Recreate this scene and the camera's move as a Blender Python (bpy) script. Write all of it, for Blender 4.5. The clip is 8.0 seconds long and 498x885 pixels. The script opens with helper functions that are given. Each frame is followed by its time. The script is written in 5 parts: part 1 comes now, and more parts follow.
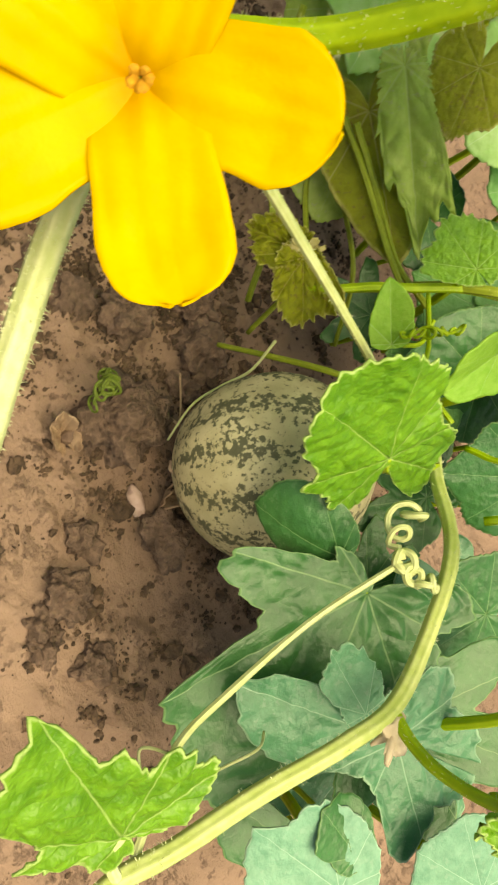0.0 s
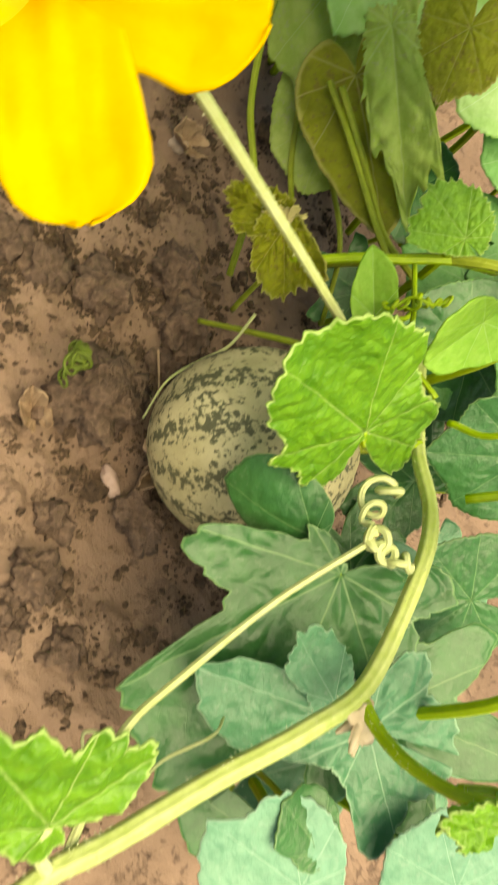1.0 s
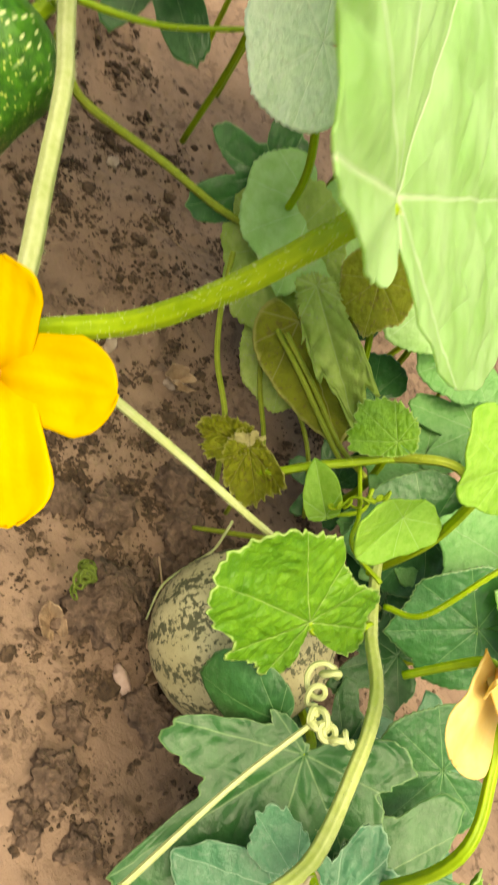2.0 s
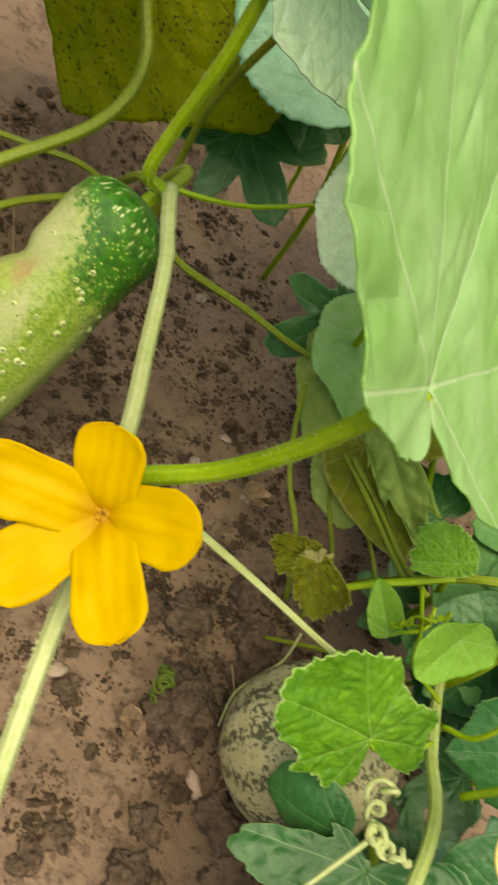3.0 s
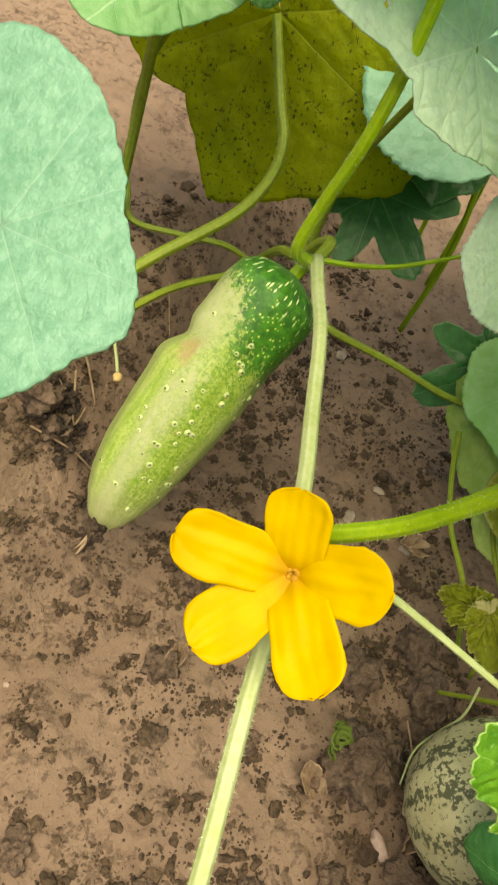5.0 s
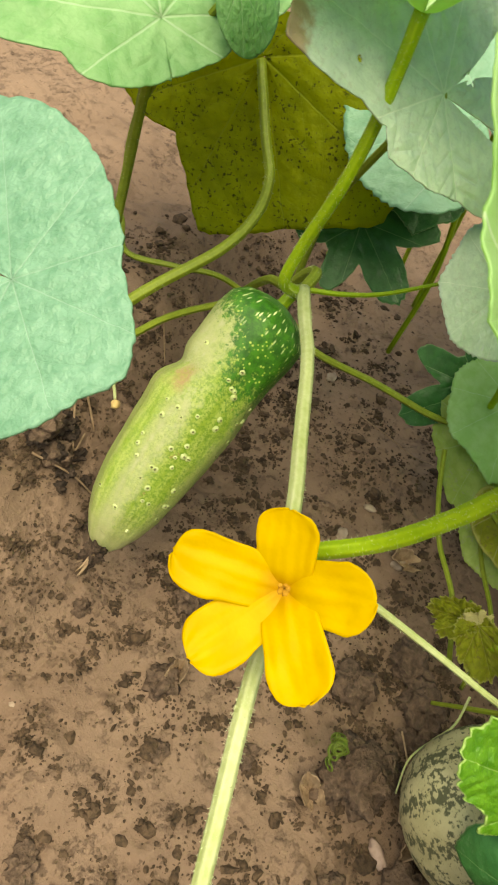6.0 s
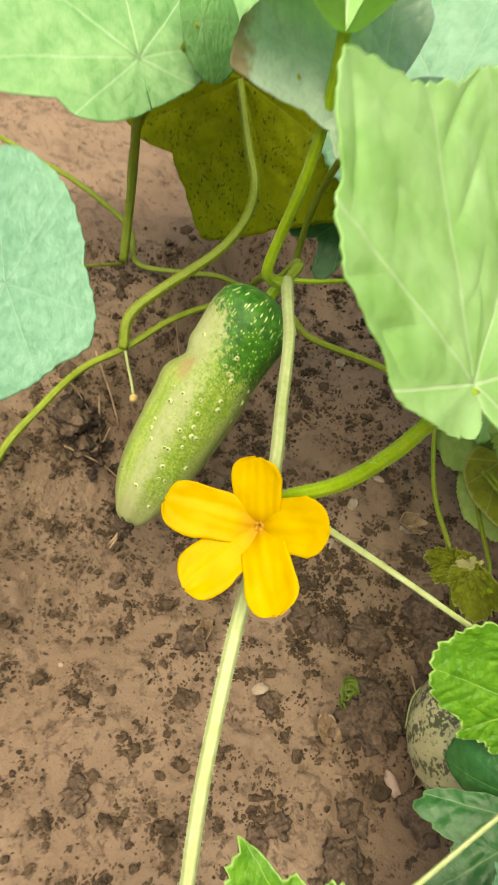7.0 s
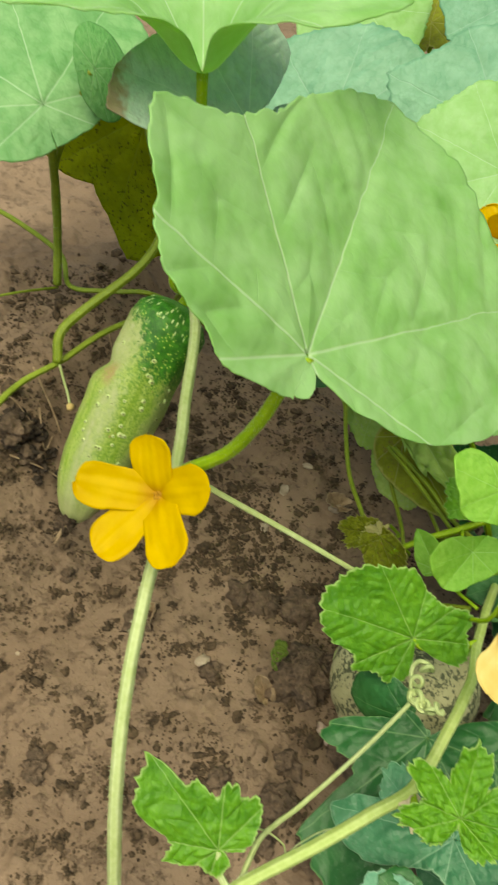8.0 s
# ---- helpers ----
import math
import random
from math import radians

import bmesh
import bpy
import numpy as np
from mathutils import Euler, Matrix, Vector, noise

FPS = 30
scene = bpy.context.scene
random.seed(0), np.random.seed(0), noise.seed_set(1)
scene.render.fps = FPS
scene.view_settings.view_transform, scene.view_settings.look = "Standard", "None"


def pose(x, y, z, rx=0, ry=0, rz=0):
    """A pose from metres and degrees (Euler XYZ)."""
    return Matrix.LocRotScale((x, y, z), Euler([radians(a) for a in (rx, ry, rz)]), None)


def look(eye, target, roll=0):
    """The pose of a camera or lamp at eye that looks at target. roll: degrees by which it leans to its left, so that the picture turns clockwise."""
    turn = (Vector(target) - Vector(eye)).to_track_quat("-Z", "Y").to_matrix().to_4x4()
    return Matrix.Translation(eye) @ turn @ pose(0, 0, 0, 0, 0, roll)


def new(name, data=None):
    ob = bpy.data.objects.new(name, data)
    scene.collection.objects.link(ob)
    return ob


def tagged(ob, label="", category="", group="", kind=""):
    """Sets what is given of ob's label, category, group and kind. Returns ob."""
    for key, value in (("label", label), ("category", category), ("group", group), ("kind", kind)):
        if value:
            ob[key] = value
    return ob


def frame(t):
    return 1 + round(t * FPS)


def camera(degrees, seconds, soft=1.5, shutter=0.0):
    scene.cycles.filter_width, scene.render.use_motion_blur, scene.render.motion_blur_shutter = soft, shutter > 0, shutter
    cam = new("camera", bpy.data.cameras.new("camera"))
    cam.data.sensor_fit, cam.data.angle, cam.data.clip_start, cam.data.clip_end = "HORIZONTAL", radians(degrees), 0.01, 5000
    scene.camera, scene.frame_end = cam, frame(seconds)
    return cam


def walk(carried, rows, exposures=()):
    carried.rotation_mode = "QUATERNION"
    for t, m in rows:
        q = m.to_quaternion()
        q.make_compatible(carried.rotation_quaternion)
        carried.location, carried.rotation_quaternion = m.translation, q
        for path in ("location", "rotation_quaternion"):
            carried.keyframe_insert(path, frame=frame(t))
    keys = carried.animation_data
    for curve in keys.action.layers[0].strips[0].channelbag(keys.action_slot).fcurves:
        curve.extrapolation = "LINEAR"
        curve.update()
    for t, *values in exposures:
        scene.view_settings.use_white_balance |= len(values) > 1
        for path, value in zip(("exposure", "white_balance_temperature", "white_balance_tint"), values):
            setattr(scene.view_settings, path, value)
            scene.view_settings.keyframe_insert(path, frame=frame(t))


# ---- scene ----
cam = camera(40.0, 8.0, soft=2.0, shutter=0.5)
PATH = [
    (0, (0.07341, 0.04308, 0.20940), (0.09923, 0.15998, 0.04919), 72.61),
    (0.5, (0.07005, 0.04211, 0.20502), (0.10008, 0.15606, 0.04342), 77.11),
    (1, (0.08489, 0.05255, 0.20624), (0.10987, 0.16748, 0.04448), 72.88),
    (1.2, (0.08378, 0.05617, 0.21651), (0.09763, 0.17211, 0.05413), 66.38),
    (2.3, (0.09400, 0.05718, 0.26470), (0.05544, 0.17621, 0.10867), 41.92),
    (2.5, (0.09518, 0.05766, 0.27172), (0.04937, 0.17381, 0.11548), 38.70),
    (3, (0.08891, 0.04679, 0.27920), (0.02721, 0.15952, 0.12595), 35.56),
    (3.5, (0.08694, 0.04522, 0.27677), (0.01431, 0.13935, 0.11595), 24.54),
    (4, (0.08920, 0.04504, 0.28171), (0.00433, 0.12420, 0.11882), 14.15),
    (4.5, (0.08608, 0.04260, 0.27970), (-0.00020, 0.11908, 0.11629), 13.88),
    (4.7, (0.08425, 0.03523, 0.28096), (-0.00480, 0.11776, 0.12203), 16.95),
    (5.8, (0.08820, 0.03149, 0.29339), (-0.00722, 0.11892, 0.14090), 16.61),
    (6, (0.08989, 0.03012, 0.29455), (-0.00562, 0.11835, 0.14259), 16.04),
    (6.5, (0.10672, 0.03697, 0.29915), (0.00913, 0.11912, 0.14512), 11.42),
    (7, (0.12812, 0.03164, 0.31475), (0.02280, 0.10685, 0.16227), 6.28),
    (7.5, (0.16040, 0.04410, 0.34246), (0.04877, 0.11659, 0.19318), -0.77),
    (8, (0.17371, 0.04043, 0.33266), (0.06619, 0.12068, 0.18434), 2.59),
]
EXPOSURES = ((0, 1.15, 9500, 2), (1, 1.27, 9500, 1), (2.5, 1.13, 8700, 4), (3, 0.66, 8500, -2), (3.5, 0.90, 8500, -2), (4, 1.13, 8400, -2), (4.5, 1.03, 8400, -2), (6, 0.89, 8400, -3), (7, 0.94, 8200, -2), (7.5, 0.84, 7600, -7), (8, 0.52, 7900, -14))
walk(cam, [(t, look(eye, target, roll)) for t, eye, target, roll in PATH], exposures=EXPOSURES)

# ---- light: a bright, hazy day ----
SUN_DIR = Vector((-0.20, 0.22, -1.0)).normalized()
world = bpy.data.worlds.new("sky")
scene.world = world
world.use_nodes = True
wn, wl = world.node_tree.nodes, world.node_tree.links
sky = wn.new("ShaderNodeTexSky")
sky.sky_type, sky.sun_disc = "NISHITA", False
sky.sun_elevation = math.asin(-SUN_DIR.z)
sky.sun_rotation = math.atan2(-SUN_DIR.x, -SUN_DIR.y)
sky.air_density, sky.dust_density = 1.0, 3.0
wl.new(sky.outputs["Color"], wn["Background"].inputs["Color"])
wn["Background"].inputs["Strength"].default_value = 0.09
sun = new("sun", bpy.data.lights.new("sun", "SUN"))
sun.data.energy, sun.data.angle, sun.data.color = 2.9, radians(60), (1.0, 0.94, 0.83)
sun.matrix_basis = look((0, 0, 3), Vector((0, 0, 3)) + SUN_DIR)


# ---- material helpers ----
class Nodes:
    """Short hand for building a node tree."""

    def __init__(self, name):
        self.mat = bpy.data.materials.new(name)
        self.mat.use_nodes = True
        self.tree = self.mat.node_tree
        self.bsdf = self.tree.nodes["Principled BSDF"]
        self.out = self.tree.nodes["Material Output"]

    def add(self, kind):
        return self.tree.nodes.new("ShaderNode" + kind)

    def put(self, socket, value):
        if isinstance(value, bpy.types.NodeSocket):
            self.tree.links.new(value, socket)
        elif isinstance(value, (tuple, list)) and len(value) == 3 and socket.type == "RGBA":
            socket.default_value = (*value, 1)
        else:
            socket.default_value = value

    def math(self, op, a, b=0.0, c=0.0, clamp=False):
        n = self.add("Math")
        n.operation, n.use_clamp = op, clamp
        for s, v in zip(n.inputs, (a, b, c)):
            self.put(s, v)
        return n.outputs[0]

    def ramp(self, v, lo, hi, to_lo=0.0, to_hi=1.0):
        n = self.add("MapRange")
        n.interpolation_type = "SMOOTHSTEP"
        for s, x in zip(n.inputs, (v, lo, hi, to_lo, to_hi)):
            self.put(s, x)
        return n.outputs[0]

    def mix(self, fac, a, b, blend="MIX"):
        n = self.add("Mix")
        n.data_type, n.blend_type = "RGBA", blend
        self.put(n.inputs[0], fac), self.put(n.inputs[6], a), self.put(n.inputs[7], b)
        return n.outputs[2]

    def noise(self, where, scale, detail=4.0, rough=0.55):
        n = self.add("TexNoise")
        self.put(n.inputs["Vector"], where)
        n.inputs["Scale"].default_value, n.inputs["Detail"].default_value, n.inputs["Roughness"].default_value = scale, detail, rough
        return n.outputs[0]

    def cells(self, where, scale, feature="F1"):
        n = self.add("TexVoronoi")
        n.feature = feature
        self.put(n.inputs["Vector"], where)
        n.inputs["Scale"].default_value = scale
        return n.outputs["Distance"]

    def bump(self, height, strength, distance):
        n = self.add("Bump")
        self.put(n.inputs["Height"], height)
        n.inputs["Strength"].default_value, n.inputs["Distance"].default_value = strength, distance
        self.put(self.bsdf.inputs["Normal"], n.outputs[0])
        return n.outputs[0]

    def done(self, colour, rough, spec=0.5):
        self.put(self.bsdf.inputs["Base Color"], colour)
        self.put(self.bsdf.inputs["Roughness"], rough)
        self.bsdf.inputs["Specular IOR Level"].default_value = spec
        return self.mat

    def thin(self, colour, share):
        """Lets a share of the light through, as thin tissue does."""
        t, m = self.add("BsdfTranslucent"), self.add("MixShader")
        self.put(t.inputs["Color"], colour)
        self.put(m.inputs[0], share)
        self.tree.links.new(self.bsdf.outputs[0], m.inputs[1])
        self.tree.links.new(t.outputs[0], m.inputs[2])
        self.tree.links.new(m.outputs[0], self.out.inputs["Surface"])


VEIN_STEP = radians(42)  # angle between the main veins of a leaf
VEIN_GAP = 0.15  # gap between side veins, as a share of the leaf's length


def leaf_material(name, low, high, vein, through_colour, share=0.3, rough=0.45, fleck=None, fleck_amount=0.0, relief=1.0, vein_show=0.6, vein_width=0.008, wither=0.0, fold_shade=0.6, margin=0.0, spec=0.4):
    n = Nodes(name)
    uv = n.add("UVMap").outputs[0]
    obj = n.add("TexCoord").outputs["Object"]
    sep = n.add("SeparateXYZ")
    n.put(sep.inputs[0], uv)
    x, y = sep.outputs[0], sep.outputs[1]
    wob = n.noise(uv, 7.0, 2.0)
    rho = n.math("SQRT", n.math("ADD", n.math("MULTIPLY", x, x), n.math("MULTIPLY", y, y)))
    phi = n.math("ADD", n.math("ARCTAN2", x, y), n.math("MULTIPLY", n.math("SUBTRACT", wob, 0.5), 0.05))
    a = n.math("WRAP", phi, -VEIN_STEP / 2, VEIN_STEP / 2)
    n_wrap = a.node
    n_wrap.inputs[1].default_value, n_wrap.inputs[2].default_value = VEIN_STEP / 2, -VEIN_STEP / 2
    across = n.math("ABSOLUTE", n.math("MULTIPLY", rho, n.math("SINE", a)))
    along = n.math("MULTIPLY", rho, n.math("COSINE", a))
    width = n.math("ADD", n.math("MULTIPLY", rho, -0.55 * vein_width), vein_width)
    main = n.math("MULTIPLY", n.math("SUBTRACT", 1.0, n.ramp(n.math("DIVIDE", across, width), 0.35, 1.25)), n.ramp(n.math("ABSOLUTE", phi), 2.55, 2.3))
    bend = n.math("ADD", n.math("MULTIPLY", n.math("SINE", n.math("MULTIPLY", x, 9.0)), 0.03), n.math("MULTIPLY", n.math("SINE", n.math("MULTIPLY", y, 8.0)), 0.03))
    chev = n.math("PINGPONG", n.math("ADD", n.math("SUBTRACT", along, n.math("MULTIPLY", across, 0.8)), bend), VEIN_GAP / 2)
    side = n.math("MULTIPLY", n.math("SUBTRACT", 1.0, n.ramp(chev, 0.0, 0.6 * vein_width)), n.ramp(n.noise(uv, 9.0, 2.0), 0.35, 0.6, 0.2, 1.0))
    crease_shade = n.math("MULTIPLY", n.math("SUBTRACT", 1.0, n.ramp(chev, 0.0, 0.028)), n.ramp(n.noise(uv, 5.0, 2.0), 0.4, 0.6))
    net = n.math("SUBTRACT", 1.0, n.ramp(n.cells(uv, 26.0, "DISTANCE_TO_EDGE"), 0.0, 0.09))
    big, fine = n.noise(obj, 22.0, 3.0), n.noise(obj, 260.0, 4.0)
    patchy = n.ramp(n.noise(uv, 6.0, 3.0), 0.35, 0.65)
    tone = n.math("ADD", n.math("MULTIPLY", n.ramp(big, 0.32, 0.68), 0.35), n.math("ADD", n.math("MULTIPLY", patchy, 0.45), n.math("MULTIPLY", fine, 0.35)))
    # Hollows: shade painted as darker green along folds and side veins.
    fold = n.ramp(n.math("ABSOLUTE", n.math("SUBTRACT", n.noise(uv, 8.0, 2.0), 0.5)), 0.05, 0.0, 0.0, 0.32 * fold_shade)
    tone = n.math("SUBTRACT", tone, n.math("MAXIMUM", fold, n.math("MULTIPLY", crease_shade, 0.4 * fold_shade)), clamp=True)
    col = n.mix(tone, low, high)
    if fleck:
        spots = n.math("MULTIPLY", n.ramp(n.noise(obj, 520.0, 3.0, 0.6), 0.575, 0.63), n.ramp(n.noise(obj, 70.0, 3.0), 0.36, 0.54))
        col = n.mix(n.math("MULTIPLY", spots, fleck_amount), col, fleck)
        through_colour = n.mix(n.math("MULTIPLY", spots, fleck_amount), n.mix(tone, [0.7 * c for c in through_colour], through_colour), fleck)
    show = n.math("MAXIMUM", main, n.math("MAXIMUM", n.math("MULTIPLY", side, 0.22), n.math("MULTIPLY", net, 0.04)))
    col = n.mix(n.math("MULTIPLY", show, vein_show), col, vein)
    if wither:
        edge = n.ramp(n.math("ADD", rho, n.math("MULTIPLY", n.math("SUBTRACT", n.noise(uv, 9.0, 4.0), 0.5), 0.35)), wither, wither + 0.12)
        col = n.mix(edge, col, n.mix(fine, (0.22, 0.14, 0.08), (0.5, 0.38, 0.27)))
    if margin:
        rim = n.add("UVMap")
        rim.uv_map = "rim"
        inset = n.add("SeparateXYZ")
        n.put(inset.inputs[0], rim.outputs[0])
        reach = n.math("MULTIPLY", n.noise(uv, 12.0, 3.0), 2.0 * margin)
        col = n.mix(n.math("MULTIPLY", n.math("SUBTRACT", 1.0, n.ramp(n.math("DIVIDE", inset.outputs[0], reach), 0.3, 1.0)), 0.75), col, vein)
    cell = n.cells(n.add("Mapping").outputs[0], 1.0)
    warp = cell.node.inputs["Vector"].links[0].from_node
    n.put(warp.inputs["Vector"], uv)
    warp.inputs["Scale"].default_value = (11, 11, 11)
    quilt = n.math("ADD", n.math("MULTIPLY", n.ramp(cell, 0.8, 0.05), 0.45), n.math("MULTIPLY", n.noise(uv, 14.0, 3.0), 1.1))
    puff = n.math("ABSOLUTE", n.math("SUBTRACT", n.noise(uv, 16.0, 2.0), 0.5))
    quilt = n.math("ADD", quilt, n.math("MULTIPLY", puff, 1.2))
    height = n.math("SUBTRACT", n.math("ADD", n.math("MULTIPLY", quilt, 0.9), n.math("MULTIPLY", fine, 0.12)),
                    n.math("ADD", n.math("MULTIPLY", main, 0.5), n.math("ADD", n.math("MULTIPLY", side, 0.22), n.math("MULTIPLY", net, 0.03))))
    n.bump(height, 0.6 * relief, 0.0024)
    n.done(col, n.math("ADD", rough, n.math("MULTIPLY", fine, 0.15)), spec)
    n.thin(n.mix(n.math("MULTIPLY", show, 0.5), through_colour, vein), share)
    return n.mat


def stem_material(name, low, high, share=0.12):
    n = Nodes(name)
    obj = n.add("TexCoord").outputs["Object"]
    uv = n.add("UVMap").outputs[0]
    sep = n.add("SeparateXYZ")
    n.put(sep.inputs[0], uv)
    ribs = n.math("SINE", n.math("MULTIPLY", sep.outputs[0], 2 * math.pi * 6))
    fine = n.noise(obj, 420.0, 4.0)
    tone = n.math("ADD", n.math("MULTIPLY", n.math("ADD", ribs, 1.0), 0.13), n.math("ADD", n.math("MULTIPLY", n.ramp(n.noise(obj, 70.0, 3.0), 0.3, 0.7), 0.4), n.math("MULTIPLY", n.ramp(fine, 0.35, 0.65), 0.35)))
    n.bump(n.math("ADD", n.math("MULTIPLY", ribs, 0.5), fine), 0.4, 0.0006)
    n.done(n.mix(tone, low, high), n.math("ADD", 0.42, n.math("MULTIPLY", fine, 0.2)), 0.4)
    n.thin(high, share)
    return n.mat


def plain_material(name, low, high, scale=150.0, rough=0.7, bump=0.3, depth=0.001, share=0.0):
    n = Nodes(name)
    obj = n.add("TexCoord").outputs["Object"]
    a, b = n.noise(obj, scale, 5.0), n.noise(obj, scale * 0.2, 3.0)
    tone = n.math("ADD", n.math("MULTIPLY", n.ramp(a, 0.3, 0.7), 0.6), n.math("MULTIPLY", n.ramp(b, 0.35, 0.65), 0.4))
    n.bump(a, bump, depth)
    n.done(n.mix(tone, low, high), n.math("ADD", rough - 0.08, n.math("MULTIPLY", a, 0.16)), 0.35)
    if share:
        n.thin(high, share)
    return n.mat


def soil_material():
    n = Nodes("damp_soil")
    pos = n.add("NewGeometry").outputs["Position"]
    patch, clump, grain, dust = n.noise(pos, 9.0, 4.0), n.noise(pos, 55.0, 6.0, 0.65), n.noise(pos, 700.0, 4.0, 0.7), n.noise(pos, 190.0, 5.0, 0.6)
    fleck, lump_ = n.noise(pos, 260.0, 7.0, 0.72), n.noise(pos, 38.0, 4.0)
    col = n.mix(n.ramp(patch, 0.35, 0.65), (0.18, 0.118, 0.084), (0.275, 0.186, 0.136))
    col = n.mix(n.ramp(clump, 0.54, 0.68, 0.0, 0.35), col, (0.10, 0.062, 0.043))
    heap = n.math("MULTIPLY", n.ramp(n.noise(pos, 125.0, 6.0, 0.72), 0.555, 0.60), n.ramp(lump_, 0.40, 0.54))
    pits = n.math("MAXIMUM", n.math("MULTIPLY", heap, n.ramp(grain, 0.35, 0.6, 1.0, 0.55)), n.math("MULTIPLY", n.ramp(fleck, 0.57, 0.61), n.ramp(lump_, 0.47, 0.60)))
    col = n.mix(n.math("MULTIPLY", pits, 0.25), col, (0.05, 0.032, 0.024))
    col = n.mix(n.ramp(dust, 0.59, 0.65, 0.0, 0.55), col, (0.05, 0.031, 0.023))
    col = n.mix(n.ramp(grain, 0.60, 0.78, 0.0, 0.5), col, (0.42, 0.30, 0.22))
    relief = n.math("ADD", n.math("MULTIPLY", clump, 0.7), n.math("ADD", n.math("MULTIPLY", dust, 0.4), n.math("ADD", n.math("MULTIPLY", grain, 0.22), n.math("MULTIPLY", pits, 0.5))))
    n.bump(relief, 0.7, 0.004)
    return n.done(col, n.ramp(patch, 0.3, 0.7, 0.62, 0.9), 0.2)


M_LEAF = leaf_material("cucumber_leaf", (0.25, 0.50, 0.13), (0.50, 0.73, 0.38), (0.66, 0.80, 0.54), (0.46, 0.74, 0.16), 0.46, 0.34, relief=0.45, vein_width=0.0045, vein_show=0.7, fold_shade=0.35)
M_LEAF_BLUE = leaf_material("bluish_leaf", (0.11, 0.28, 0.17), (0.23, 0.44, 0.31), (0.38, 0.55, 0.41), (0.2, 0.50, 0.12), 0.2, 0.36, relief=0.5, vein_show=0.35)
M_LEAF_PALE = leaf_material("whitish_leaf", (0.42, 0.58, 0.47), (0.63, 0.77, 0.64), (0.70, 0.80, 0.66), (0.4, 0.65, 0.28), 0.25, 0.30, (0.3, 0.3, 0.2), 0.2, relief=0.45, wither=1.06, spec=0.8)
# Olive for a leaf in shade, its dimness held in these colours.
M_LEAF_SHADE = leaf_material("shaded_underside", (0.24, 0.29, 0.006), (0.36, 0.41, 0.012), (0.38, 0.43, 0.03), (0.62, 0.68, 0.008), 0.6, 0.65, (0.03, 0.035, 0.008), 0.8, relief=0.7)
M_LEAF_YOUNG = leaf_material("young_leaf", (0.055, 0.19, 0.008), (0.17, 0.38, 0.025), (0.40, 0.56, 0.18), (0.30, 0.55, 0.01), 0.28, 0.36, relief=0.6, vein_width=0.009, vein_show=0.5, fold_shade=0.6, margin=0.03)
# Dark green of melon leaves; reused to stand in for shade on leaves behind.
M_LEAF_DARK = leaf_material("dark_leaf", (0.014, 0.085, 0.018), (0.038, 0.155, 0.042), (0.18, 0.32, 0.13), (0.06, 0.25, 0.02), 0.12, 0.30, (0.45, 0.48, 0.38), 0.05, relief=0.25, vein_show=0.6, vein_width=0.006, fold_shade=0.3, margin=0.016)
M_LEAF_OLD = leaf_material("yellowing_leaf", (0.14, 0.16, 0.008), (0.29, 0.32, 0.02), (0.46, 0.44, 0.14), (0.52, 0.56, 0.015), 0.38, 0.6, (0.20, 0.12, 0.04), 0.45, relief=0.6, wither=0.90, fold_shade=0.5, margin=0.04)
M_LEAF_DUSTY = leaf_material("dusty_leaf", (0.26, 0.42, 0.07), (0.48, 0.60, 0.20), (0.52, 0.62, 0.26), (0.50, 0.66, 0.05), 0.42, 0.5, (0.4, 0.38, 0.26), 0.3, relief=0.4, vein_show=0.3, fold_shade=0.3)
M_LEAF_SEA = leaf_material("sea_green_leaf", (0.034, 0.15, 0.065), (0.085, 0.26, 0.135), (0.28, 0.46, 0.30), (0.10, 0.36, 0.05), 0.16, 0.30, (0.5, 0.52, 0.45), 0.10, relief=0.35, vein_width=0.006, fold_shade=0.35, margin=0.016)
M_LEAF_PALEBLUE = leaf_material("pale_blue_leaf", (0.08, 0.25, 0.15), (0.18, 0.38, 0.26), (0.34, 0.52, 0.38), (0.14, 0.42, 0.08), 0.18, 0.40, (0.5, 0.52, 0.45), 0.10, relief=0.35, vein_width=0.006, fold_shade=0.35, margin=0.016)
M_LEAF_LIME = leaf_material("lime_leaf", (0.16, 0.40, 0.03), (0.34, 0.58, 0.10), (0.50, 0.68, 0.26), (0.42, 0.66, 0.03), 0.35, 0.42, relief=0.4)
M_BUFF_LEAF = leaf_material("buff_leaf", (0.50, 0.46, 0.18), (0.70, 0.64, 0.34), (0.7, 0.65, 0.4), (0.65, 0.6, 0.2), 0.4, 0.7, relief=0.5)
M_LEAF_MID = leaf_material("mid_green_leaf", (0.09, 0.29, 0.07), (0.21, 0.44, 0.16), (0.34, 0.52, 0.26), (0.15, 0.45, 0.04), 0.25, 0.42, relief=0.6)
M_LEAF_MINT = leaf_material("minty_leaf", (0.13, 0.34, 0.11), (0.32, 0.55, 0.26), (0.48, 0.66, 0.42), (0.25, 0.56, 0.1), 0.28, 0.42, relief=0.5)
M_STEM = stem_material("green_stem", (0.20, 0.34, 0.006), (0.36, 0.52, 0.02))
M_STEM_PALE = stem_material("pale_stem", (0.36, 0.43, 0.15), (0.56, 0.61, 0.34))
M_STEM_VINE = stem_material("light_stem", (0.33, 0.43, 0.09), (0.52, 0.60, 0.24))
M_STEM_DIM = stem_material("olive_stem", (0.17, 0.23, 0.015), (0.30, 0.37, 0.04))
M_COIL = stem_material("dark_tendril", (0.06, 0.10, 0.012), (0.15, 0.21, 0.03))
M_BRISTLE = plain_material("bristle", (0.45, 0.52, 0.28), (0.62, 0.66, 0.42), 300, 0.5, 0.0)
